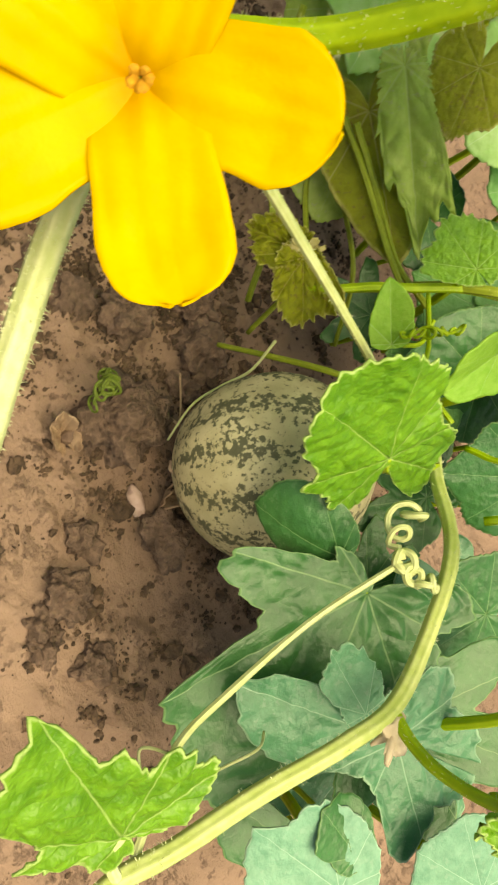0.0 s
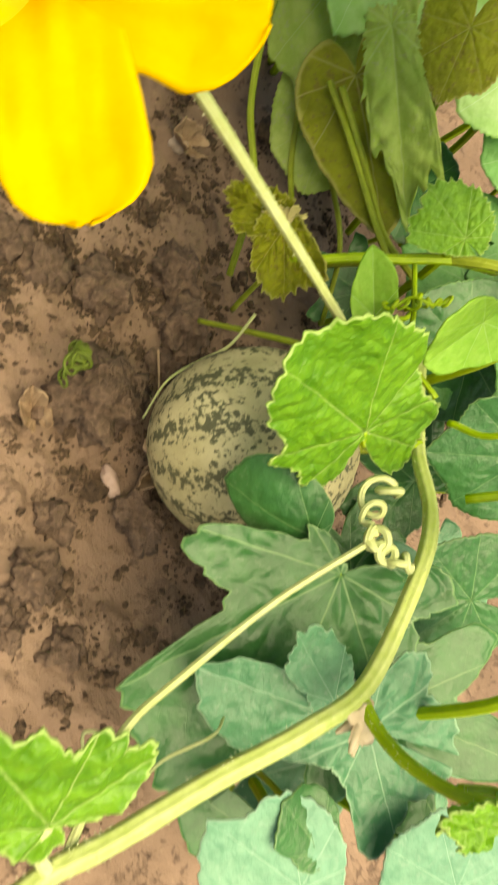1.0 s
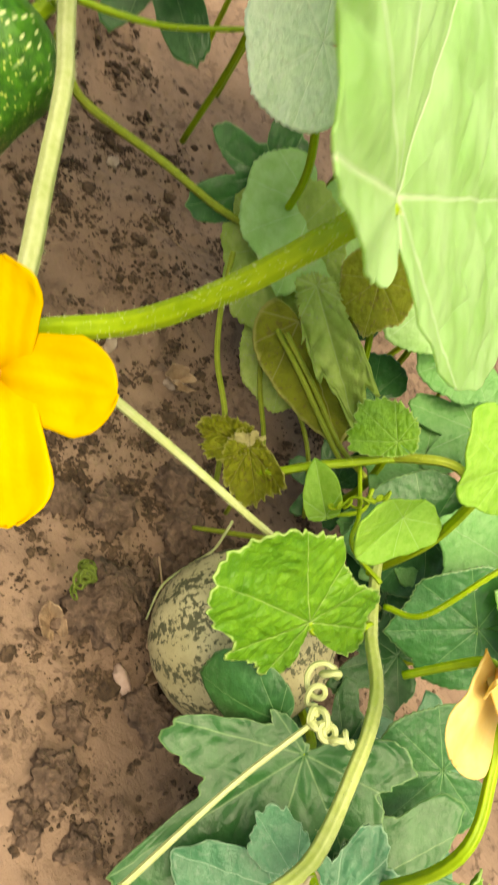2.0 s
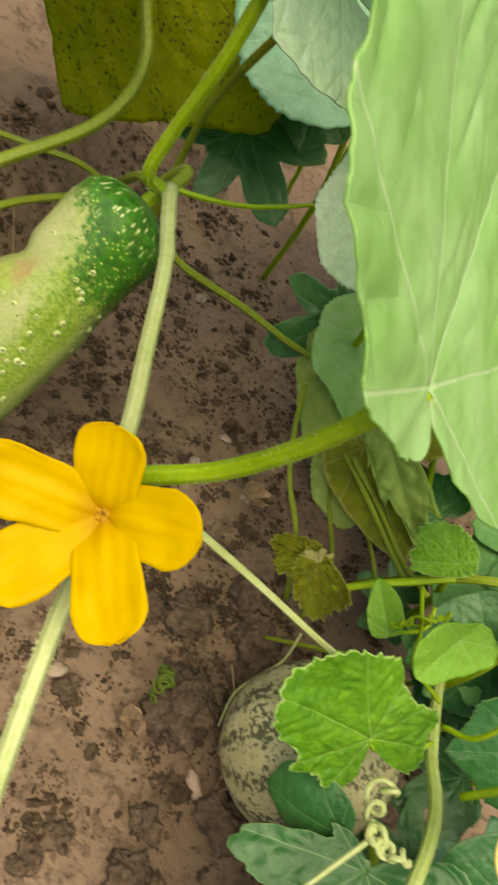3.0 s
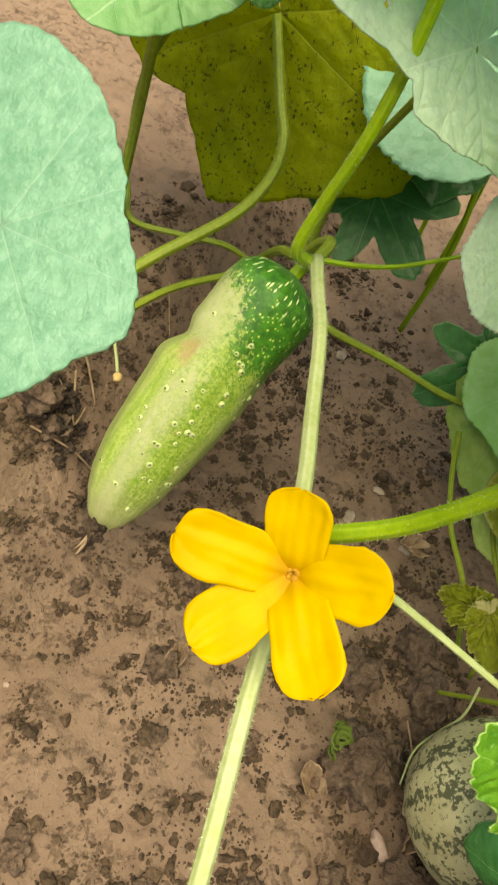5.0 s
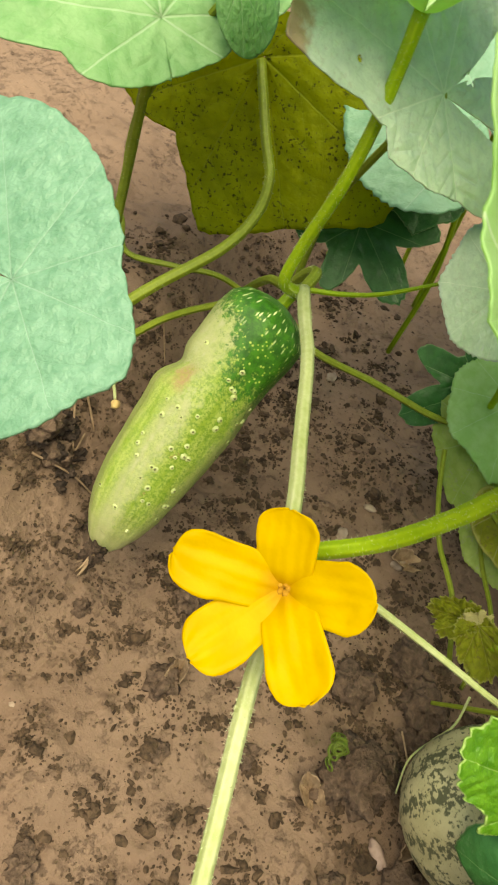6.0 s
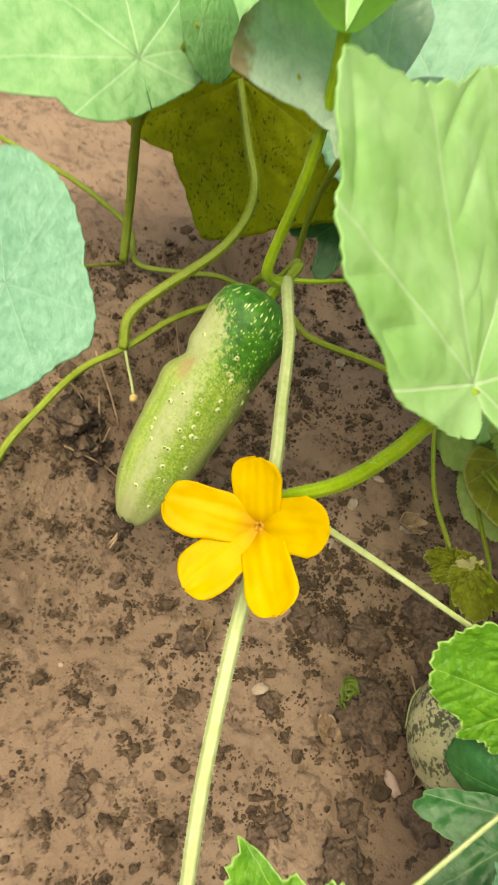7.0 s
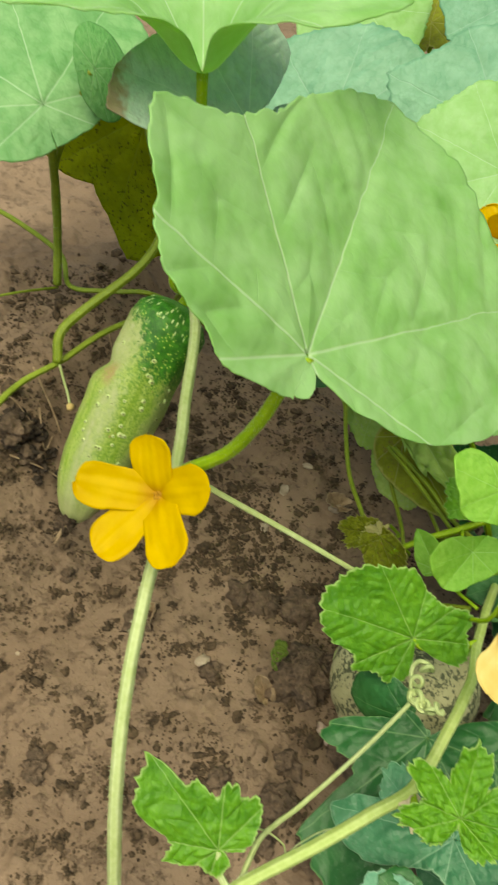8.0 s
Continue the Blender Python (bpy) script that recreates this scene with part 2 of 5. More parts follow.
M_TENDRIL = stem_material("tendril", (0.42, 0.49, 0.18), (0.60, 0.66, 0.36), 0.2)
M_DRY = plain_material("dry_tissue", (0.20, 0.125, 0.075), (0.42, 0.30, 0.20), 260, 0.85, 0.6, 0.0015, 0.1)
M_PEBBLE = plain_material("pebble", (0.27, 0.20, 0.15), (0.44, 0.35, 0.28), 240, 0.75, 0.3, 0.001)
M_CLOD = plain_material("clod", (0.065, 0.042, 0.030), (0.19, 0.125, 0.090), 420, 0.92, 0.9, 0.003)
M_HUMUS = plain_material("dark_humus", (0.018, 0.012, 0.010), (0.075, 0.050, 0.038), 520, 0.9, 0.9, 0.003)
M_CRUMB = plain_material("soil_crumb", (0.026, 0.017, 0.011), (0.120, 0.076, 0.048), 500, 0.95, 0.6, 0.002)
M_SOIL = soil_material()


# ---- mesh helpers: places are given in decimetres ----
def dm(x, y, z):
    return Vector((x, y, z)) * 0.1


def to_mesh(name, bm, smooth=True):
    me = bpy.data.meshes.new(name)
    bm.normal_update()
    bm.to_mesh(me)
    bm.free()
    me.polygons.foreach_set("use_smooth", [smooth] * len(me.polygons))
    return me


def part(name, bm, material, parent, label=""):
    me = bm if isinstance(bm, bpy.types.Mesh) else to_mesh(name, bm)
    if material:
        me.materials.append(material)
    ob = new(name, me)
    ob.parent = parent
    if parent is not None and parent.parent is None:
        ob.matrix_parent_inverse = parent.matrix_basis.inverted()
    return tagged(ob, label)


def thing(name, at, label, category, group="", kind=""):
    ob = new(name)
    ob.empty_display_size = 0.01
    ob.location = at
    return tagged(ob, label, category, group, kind)


def smooth_line(points, steps=8):
    """A Catmull-Rom line through the points."""
    p = [Vector(q) for q in points]
    p = [p[0] * 2 - p[1], *p, p[-1] * 2 - p[-2]]
    out = []
    for a, b, c, d in zip(p, p[1:], p[2:], p[3:]):
        for k in range(steps):
            t = k / steps
            out.append(0.5 * (2 * b + (c - a) * t + (2 * a - 5 * b + 4 * c - d) * t * t + (3 * b - a - 3 * c + d) * t ** 3))
    return out + [p[-2]]


def frames_along(line):
    """Two cross directions at each point of a line, without twist."""
    tangents = [(line[min(i + 1, len(line) - 1)] - line[max(i - 1, 0)]).normalized() for i in range(len(line))]
    u = tangents[0].orthogonal().normalized()
    out = []
    for t in tangents:
        u = (u - t * u.dot(t)).normalized()
        out.append((t, u, t.cross(u)))
    return out


def tube(line, radius, sides=12, rib=0.035, wobble=0.05):
    """A closed, slightly ribbed tube; radius(k) for k from 0 to 1."""
    bm = bmesh.new()
    uv = bm.loops.layers.uv.new("UVMap")
    rings = []
    for i, (p, (t, u, v)) in enumerate(zip(line, frames_along(line))):
        k = i / (len(line) - 1)
        r = radius(k) * (1 + wobble * noise.noise(p * 160))
        rings.append([bm.verts.new(p + (u * math.cos(a) + v * math.sin(a)) * r * (1 + rib * math.cos(5 * a)))
                      for a in (2 * math.pi * j / sides for j in range(sides))])
    for i, (r0, r1) in enumerate(zip(rings, rings[1:])):
        for j in range(sides):
            f = bm.faces.new((r0[j], r0[(j + 1) % sides], r1[(j + 1) % sides], r1[j]))
            for loop, (a, b) in zip(f.loops, ((j, i), (j + 1, i), (j + 1, i + 1), (j, i + 1))):
                loop[uv].uv = (a / sides, b / len(rings))
    bm.faces.new(rings[0][::-1]), bm.faces.new(rings[-1])
    return bm


def bristles(line, radius, per_mm=1.2, length=0.0011, seed=1):
    """Fine hairs standing off a stem, as one mesh."""
    rng = random.Random(seed)
    total = sum((b - a).length for a, b in zip(line, line[1:]))
    verts, faces = [], []
    frames = frames_along(line)
    for _ in range(int(total * 1000 * per_mm)):
        i = rng.randrange(len(line) - 1)
        p = line[i].lerp(line[i + 1], rng.random())
        t, u, v = frames[i]
        a = rng.uniform(0, 2 * math.pi)
        out = u * math.cos(a) + v * math.sin(a)
        side = t.cross(out)
        r, w, h = radius(i / (len(line) - 1)) * 0.96, 0.00007, length * rng.uniform(0.25, 0.85)
        tip = p + out * (r + h) + t * rng.uniform(-0.4, 0.4) * h
        b = len(verts)
        verts += [p + out * r + side * w, p + out * r - side * w * 0.5 + t * w, p + out * r - side * w * 0.5 - t * w, tip]
        faces += [(b, b + 1, b + 3), (b + 1, b + 2, b + 3), (b + 2, b, b + 3)]
    me = bpy.data.meshes.new("bristles")
    me.from_pydata(verts, [], faces)
    return me


def stem(name, points, r0, r1, material, parent, hair=0.0, label="", steps=8, sides=12, swell=0.0):
    """A stem through places in decimetres; radii in millimetres."""
    line = smooth_line([dm(*p) for p in points], steps)

    def radius(k):
        return (r0 + (r1 - r0) * k) * 0.001 * (1 + swell * (math.exp(-(k / 0.07) ** 2) + math.exp(-((1 - k) / 0.07) ** 2)))

    ob = part(name, tube(line, radius, sides), material, parent, label)
    if hair:
        tagged(part("bristles", bristles(line, radius, 1.8 * hair, 0.0007 + 0.00025 * r0, seed=len(bpy.data.objects)), M_BRISTLE, ob, "fine pale bristles"), kind="stuff")
    return ob


OUTLINES = {  # angle from the tip in degrees: reach
    "cucumber": ((0, 1.0), (12, 0.88), (26, 0.80), (42, 0.84), (58, 0.78), (78, 0.72), (98, 0.74), (118, 0.70), (138, 0.66), (155, 0.58), (166, 0.42), (175, 0.06)),
    "round": ((0, 0.96), (14, 0.90), (28, 0.88), (45, 0.92), (62, 0.86), (80, 0.84), (100, 0.84), (120, 0.80), (140, 0.74), (156, 0.62), (168, 0.40), (176, 0.05)),
    "cupped": ((0, 0.50), (14, 0.50), (28, 0.54), (45, 0.62), (62, 0.72), (80, 0.80), (100, 0.74), (120, 0.55), (140, 0.40), (156, 0.30), (168, 0.20), (176, 0.05)),
    "lobed": ((0, 1.0), (10, 0.92), (20, 0.66), (27, 0.46), (38, 0.66), (50, 0.90), (60, 0.84), (72, 0.50), (84, 0.46), (98, 0.70), (112, 0.74), (128, 0.56), (146, 0.52), (162, 0.40), (174, 0.08)),
    "pointed": ((0, 1.0), (10, 0.84), (24, 0.64), (45, 0.48), (70, 0.40), (100, 0.36), (130, 0.32), (155, 0.26), (172, 0.05)),
}


SHAPES = {}  # reach of single leaves at even angles, once round from the notch at the stalk
SHAPES["wide"] = (0.125, 0.15, 0.19, 0.26, 0.29, 0.4, 0.46, 0.62, 0.57, 0.62, 0.8, 1.01, 1.07, 1, 0.9, 0.83, 0.5, 0.22, 0.09, 0.04, 0.07, 0.105, 0.115)
SHAPES["blunt"] = (0.31, 0.37, 0.44, 0.49, 0.50, 0.81, 0.86, 0.86, 0.90, 1.03, 1.07, 1.09, 1.09, 1.05, 0.99, 0.89, 0.72, 0.41, 0.37, 0.33, 0.30, 0.29, 0.30)
SHAPES["spread"] = (1.17, 1.04, 0.86, 0.67, 0.61, 0.60, 0.58, 0.63, 0.57, 0.71, 1.29, 1.20, 1.03, 0.93, 0.90, 0.88, 0.88, 0.95, 0.80, 0.12, 0.68, 1.04, 1.12)
SHAPES["hanging"] = (0.24, 0.24, 0.25, 0.29, 0.36, 0.55, 0.61, 0.74, 1.06, 1.17, 1.03, 0.98, 1.05, 1.15, 0.85, 0.72, 0.91, 0.98, 0.67, 0.43, 0.32, 0.27, 0.25)
SHAPES["shield"] = (1.12, 1.35, 1.55, 1.6, 1.42, 1.2, 1.0, 0.88, 0.85, 0.80, 0.88, 1.02, 1.14, 1.07, 1.13, 1.17, 1.2, 1.08, 1.0, 1.0, 0.97, 0.97, 1.05)
SHAPES["ragged"] = (0.17, 0.18, 0.19, 0.21, 0.23, 0.23, 0.22, 0.21, 0.2, 0.2, 0.23, 0.29, 0.39, 0.51, 0.45, 0.42, 0.51, 0.81, 0.89, 0.97, 1.03, 0.62, 0.66, 0.53, 0.44, 0.57, 0.59, 0.48, 0.55, 0.57, 0.5, 0.43, 0.35, 0.31, 0.24, 0.23, 0.04, 0.05, 0.07, 0.11, 0.17)
SHAPES["notched"] = (0.09, 0.11, 0.2, 0.39, 0.51, 0.55, 0.61, 0.6, 0.59, 0.68, 0.82, 0.72, 0.77, 1, 1.16, 1.23, 1.31, 1.26, 1.21, 1.13, 1, 0.93, 0.87, 0.82, 0.68, 0.59, 0.55, 0.52, 0.53, 0.58, 0.65, 0.76, 0.81, 0.7, 0.72, 0.77, 0.75, 0.68, 0.36, 0.11, 0.09)
SHAPES["many_lobed"] = (0.03, 0.2, 0.45, 0.52, 0.54, 0.44, 0.38, 0.46, 0.52, 0.48, 0.42, 0.46, 0.56, 0.6, 0.63, 0.69, 1, 1.12, 1.08, 1.02, 1, 0.52, 0.48, 0.57, 0.68, 0.62, 0.4, 0.25, 0.2, 0.26, 0.22, 0.18, 0.12, 0.06, 0.05, 0.05, 0.05, 0.05, 0.04, 0.03, 0.03)
SHAPES["broad_lobed"] = (0.55, 0.58, 0.55, 0.50, 0.46, 0.54, 0.62, 0.70, 0.62, 0.40, 0.33, 0.30, 0.28, 0.28, 0.32, 0.38, 0.50, 0.72, 0.86, 0.96, 1.01, 0.84, 0.46, 0.26, 0.20, 0.22, 0.26, 0.30, 0.24, 0.27, 0.35, 0.47, 0.52, 0.53, 0.46, 0.40, 0.45, 0.52, 0.54, 0.52, 0.55)
SHAPES["low_lobed"] = (0.41, 0.33, 0.3, 0.28, 0.29, 0.32, 0.37, 0.51, 0.67, 0.82, 0.85, 0.91, 1.0, 0.76, 0.8, 0.77, 0.69, 0.61, 0.54, 0.5, 0.43, 0.38, 0.37, 0.42, 0.49)
SHAPES["side_lobe"] = (0.2, 0.19, 0.19, 0.21, 0.25, 0.25, 0.27, 0.3, 0.32, 0.38, 0.7, 0.8, 0.97, 0.93, 0.81, 0.6, 0.47, 0.36, 0.31, 0.29, 0.29, 0.31, 0.34, 0.26, 0.22)
SHAPES["jagged"] = (0.09, 0.08, 0.07, 0.08, 0.08, 0.09, 0.12, 0.12, 0.13, 0.15, 0.20, 0.30, 0.80, 0.96, 0.62, 0.38, 0.24, 0.18, 0.15, 0.14, 0.13, 0.14, 0.15, 0.13, 0.11, 0.09, 0.09)
SHAPES["oval"] = (0.06, 0.06, 0.10, 0.16, 0.28, 0.34, 0.44, 0.62, 0.98, 0.72, 0.46, 0.32, 0.22, 0.12, 0.08, 0.06, 0.06)
SHAPES["broad"] = (0.3, 0.26, 0.25, 0.27, 0.3, 0.36, 0.54, 0.86, 0.89, 0.81, 0.96, 0.89, 0.78, 0.7, 0.57, 0.52, 0.47, 0.38, 0.35, 0.36, 0.34)
SHAPES["bulging"] = (0.52, 0.63, 0.69, 0.84, 0.87, 0.75, 0.72, 0.71, 0.76, 0.96, 1.03, 1.02, 1.15, 1.25, 1.10, 0.74, 0.5, 0.42, 0.4, 0.41, 0.46)
SHAPES["cap"] = (0.5, 0.55, 0.62, 0.72, 0.8, 0.86, 0.92, 0.96, 1.0, 0.98, 0.94, 0.88, 0.8, 0.72, 0.64, 0.56, 0.5)
SHAPES["dome"] = (0.10, 0.14, 0.24, 0.28, 0.30, 0.32, 0.38, 0.46, 0.64, 0.98, 0.94, 0.76, 0.52, 0.38, 0.30, 0.24, 0.18, 0.12, 0.10)


def leaf(name, base, tip, facing, outline, material, parent, label="", width=1.0, cup=0.0, fold=0.0, wave=0.03,
         tooth=0.03, teeth=64, quilt=0.012, seed=0, rings=18, spokes=150, roll=0.0, funnel=0.0, lift=0.0, slide=0.0, throat=0.28, notch=176.0, holes=()):
    """A leaf blade. base is where the stalk joins, facing the way its upper side looks. cup lifts the rim, fold lifts both halves
    from the midrib; lift and slide shift the left half; notch is the angle at which the blade stops beside the stalk."""
    base, tip, facing = dm(*base), dm(*tip), Vector(facing)
    size = (tip - base).length
    ay = (tip - base).normalized()
    az = (facing - ay * facing.dot(ay)).normalized()
    ax = ay.cross(az)
    if outline in OUTLINES:
        angles, reach = zip(*OUTLINES[outline])
    else:
        reach = SHAPES[outline]
        angles = [-176 + 352 * i / (len(reach) - 1) for i in range(len(reach))]
    rng = random.Random(seed)
    ph = [rng.uniform(0, 6.28) for _ in range(6)]
    bm = bmesh.new()
    uv, rim = bm.loops.layers.uv.new("UVMap"), bm.loops.layers.uv.new("rim")
    flat, depth, grid = {}, {}, []
    limit = notch
    for i in range(rings + 1):
        k = (i / rings) ** 0.8
        row = []
        for j in range(spokes + 1):
            deg = -limit + 2 * limit * j / spokes
            phi = radians(deg)
            r = float(np.interp(abs(deg) if outline in OUTLINES else deg, angles, reach))
            r *= 1 + 0.05 * noise.noise(Vector((deg * 0.02, seed * 3.1, 0.5)))
            saw = abs((j * teeth / spokes + 0.2 * math.sin(j * 0.7 + ph[5])) % 1 - 0.5) * 2
            r *= 1 + tooth * (saw - 0.6) * max(0.0, (k - 0.75) / 0.25) + 0.4 * tooth * max(0.0, (k - 0.8) / 0.2) * noise.noise(Vector((deg * 0.35, seed, 2)))
            rho = max(r * k, 0.004)
            x, y = rho * math.sin(phi), rho * math.cos(phi)
            a = (phi + VEIN_STEP / 2) % VEIN_STEP - VEIN_STEP / 2
            d = abs(rho * math.sin(a))
            z = cup * rho * rho + fold * abs(x)
            z += funnel * (1 - math.exp(-(rho / throat) ** 2)) + roll * max(0.0, rho - 0.6) ** 2
            z += wave * rho * rho * (math.sin(2 * phi + ph[0]) + 0.7 * math.sin(5 * phi + ph[1]) + 0.45 * k * k * math.sin(11 * phi + ph[2]))
            step = (rho * math.cos(a) - 0.8 * d + 0.03 * math.sin(9 * x) + 0.03 * math.sin(8 * y)) / VEIN_GAP
            ridge = abs((step + 0.5) % 1 - 0.5) * 2
            blister = (1 - math.exp(-(d / 0.035) ** 2)) * (1 - (1 - ridge) ** 3)
            z += quilt * blister * (0.8 + 1.1 * noise.noise(Vector((x * 4, y * 4, seed)))) + quilt * 0.8 * abs(noise.noise(Vector((x * 9 + 0.4 * y, y * 9, seed + 4)))) + quilt * 0.3 * abs(noise.noise(Vector((x * 19, y * 19, seed + 2)))) + 0.5 * quilt * noise.noise(Vector((x * 5, y * 5, seed + 9)))
            z += lift * max(0.0, -x)
            y -= slide * max(0.0, -x)
            xs = x * width
            v = bm.verts.new(base + (ax * xs + ay * y + az * z) * size)
            flat[v] = (x, y + slide * max(0.0, -x))
            depth[v] = (r * (1 - k), 0.0)
            row.append(v)
        grid.append(row)
    for r0, r1 in zip(grid, grid[1:]):
        for j in range(spokes):
            u, w = flat[r1[j]]
            if any(math.hypot(u - hx, w - hy) < hr * (1 + 0.3 * math.sin(5 * math.atan2(w - hy, u - hx))) for hx, hy, hr in holes):
                continue
            f = bm.faces.new((r0[j], r0[j + 1], r1[j + 1], r1[j]))
            for loop in f.loops:
                loop[uv].uv, loop[rim].uv = flat[loop.vert], depth[loop.vert]
    ob = part(name, bm, material, parent, label)
    mod = ob.modifiers.new("thickness", "SOLIDIFY")
    mod.thickness, mod.offset = 0.0005, -1
    return ob


def lump(radius, seed, rough=0.3, flat=0.8, detail=3, stretch=(1, 1, 1)):
    """An uneven lump about the origin."""
    bm = bmesh.new()
    bmesh.ops.create_icosphere(bm, subdivisions=detail, radius=1)
    for v in bm.verts:
        c = v.co
        k = 1 + rough * noise.noise(c * 1.4 + Vector((seed * 7.3, 0, 0))) + rough * 0.6 * noise.noise(c * 3.5 + Vector((0, seed * 5.1, 0))) + rough * 0.3 * noise.noise(c * 8 + Vector((0, 0, seed))) + rough * 0.22 * noise.noise(c * 17 + Vector((seed, 0, 0)))
        v.co = Vector((c.x * stretch[0], c.y * stretch[1], c.z * flat * stretch[2])) * k * radius
    return bm


# ---- ground ----
def rise(x, y):
    """Height of the soil, in decimetres: flat below, with a bank behind the cucumber."""
    s = (-x - 0.6 * y + 0.1) / 0.9
    s = min(1.0, max(0.0, s))
    far = max(0.0, math.hypot(x, y - 1.5) - 4.0)
    fade = 1 / (1 + far * far * 0.02)
    h = 0.70 * s * s * (3 - 2 * s) * fade
    h += -0.10 * math.exp(-((x - 0.9) ** 2 + (y - 2.0) ** 2) / 0.8)
    return h


def soil_height(x, y):
    p = Vector((x, y, 0))
    lumps = max(0.0, noise.fractal(p * 1.6 + Vector((3, 7, 1)), 0.9, 2.0, 4) - 0.05)
    crumbs = max(0.0, noise.fractal(p * 7.5, 0.8, 2.1, 3) - 0.15)
    return rise(x, y) + 0.075 * lumps + 0.05 * crumbs + 0.03 * noise.noise(p * 2.6) - 0.02


def ground():
    n = 440
    def spread(k, centre):
        u = 2 * k / n - 1
        return centre + 3.1 * u + 3000 * u ** 25 + 14 * u ** 9
    xs, ys = [spread(k, -0.4) for k in range(n + 1)], [spread(k, 1.6) for k in range(n + 1)]
    verts = [(x * 0.1, y * 0.1, soil_height(x, y) * 0.1) for y in ys for x in xs]
    faces = [(a, a + 1, a + n + 2, a + n + 1) for r in range(n) for a in range(r * (n + 1), r * (n + 1) + n)]
    me = bpy.data.meshes.new("ground")
    me.from_pydata(verts, [], faces)
    me.polygons.foreach_set("use_smooth", [True] * len(faces))
    return tagged(part("ground", me, M_SOIL, None), "damp brown garden soil with dark crumbs and clods", "soil", kind="structure")


ground()

# ---- the cucumber plant in front ----
plant = thing("cucumber_plant", dm(1.3, 0.1, 0), "trailing cucumber plant with hairy pale vine and broad green leaves", "plant")
stem("vine", [(-0.74, 1.87, 1.29), (-0.56, 1.76, 1.29), (-0.377, 1.644, 1.306), (-0.082, 1.42, 1.309), (0.12, 1.269, 1.29), (0.342, 1.077, 1.25), (0.487, 0.927, 1.19), (0.603, 0.816, 1.15), (0.735, 0.695, 1.10), (0.883, 0.565, 0.98), (1.03, 0.45, 0.82), (1.15, 0.354, 0.586), (1.25, 0.25, 0.2), (1.28, 0.2, 0.0)],
     2.5, 2.3, M_STEM_PALE, plant, hair=4.5, label="pale green vine with bristles", swell=0.1)
stem("vine", [(-0.77, 1.90, 1.26), (-0.82, 1.99, 1.28), (-0.92, 2.04, 1.20), (-1.06, 2.06, 1.02), (-1.25, 2.1, 0.9), (-1.6, 2.2, 0.5)], 2.5, 2.2, M_STEM_DIM, plant, hair=1.0)

big_leaf = leaf("leaf", (0.582, 1.469, 1.999), (-0.238, 2.521, 2.221), (0.596, 0.326, 0.734), "wide", M_LEAF, plant, "large bright green quilted leaf with pale veins", seed=1, rings=70, spokes=360, tooth=0.018, teeth=70, quilt=0.009, wave=0.008, lift=0.168, slide=0.228, notch=180.0)
stem("petiole", [(0.25, 1.155, 1.27), (0.314, 1.182, 1.38), (0.412, 1.299, 1.499), (0.497, 1.362, 1.688), (0.558, 1.404, 1.879), (0.582, 1.468, 1.995)], 2.6, 2.1, M_STEM, big_leaf, hair=4.5, swell=0.15)

TOP_BASE = (-0.585, 1.845, 2.36)
top_leaf = leaf("leaf", TOP_BASE, (-1.30, 2.34, 2.38), (-0.06, 0.04, 1.0), "cupped", M_LEAF, plant, "light green leaf cupped above its stalk", seed=2, funnel=0.30, throat=0.19, cup=-0.03, width=1.12, tooth=0.015, rings=24)
stem("petiole", [(-0.75, 1.85, 1.27), (-0.73, 1.75, 1.37), (-0.704, 1.774, 1.555), (-0.637, 1.797, 1.796), (-0.61, 1.826, 2.0), (-0.595, 1.839, 2.176), TOP_BASE], 2.5, 2.0, M_STEM, top_leaf, hair=4.5, swell=0.15)

stem("tendril", [(-0.76, 1.92, 1.26), (-0.68, 2.04, 1.27), (-0.61, 2.19, 1.29), (-0.53, 2.44, 1.35)], 1.2, 0.8, M_STEM, plant, hair=1.0)
stem("shoot", [(0.28, 1.15, 1.30), (0.32, 1.18, 1.36), (0.45, 1.28, 1.29), (0.65, 1.44, 1.17), (0.85, 1.59, 1.055), (1.0, 1.74, 0.93)], 1.25, 0.95, M_TENDRIL, plant, hair=2.0, label="long thin pale shoot")
near_leaf = leaf("leaf", (-0.055, 0.552, 2.165), (0.155, 0.68, 2.187), (0.19, -0.46, 0.87), "shield", M_LEAF_BLUE, plant, "pale blue-green leaf standing close by", seed=6, rings=30, spokes=200, tooth=0.02, teeth=30, wave=0.015)
stem("petiole", [(-0.40, -0.40, 0.0), (-0.36, -0.25, 0.8), (-0.26, 0.2, 1.6), (-0.11, 0.47, 2.0), (-0.062, 0.556, 2.135)], 2.0, 1.7, M_STEM, near_leaf, hair=1.0)

# ---- plants behind, on the bank ----
back = thing("cucumber_plant", dm(-1.8, 1.6, 0.7), "cucumber plant lying on the soil bank", "plant")
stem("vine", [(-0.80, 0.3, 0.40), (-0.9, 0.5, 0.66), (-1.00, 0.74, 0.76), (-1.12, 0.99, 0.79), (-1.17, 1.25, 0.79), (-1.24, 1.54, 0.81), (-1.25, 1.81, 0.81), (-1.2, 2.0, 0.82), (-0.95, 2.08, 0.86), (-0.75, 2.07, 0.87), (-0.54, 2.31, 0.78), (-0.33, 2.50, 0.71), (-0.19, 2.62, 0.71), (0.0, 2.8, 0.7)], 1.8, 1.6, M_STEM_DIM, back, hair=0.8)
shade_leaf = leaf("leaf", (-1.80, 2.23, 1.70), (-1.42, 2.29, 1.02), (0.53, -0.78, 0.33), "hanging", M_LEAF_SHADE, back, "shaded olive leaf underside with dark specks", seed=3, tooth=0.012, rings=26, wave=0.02)
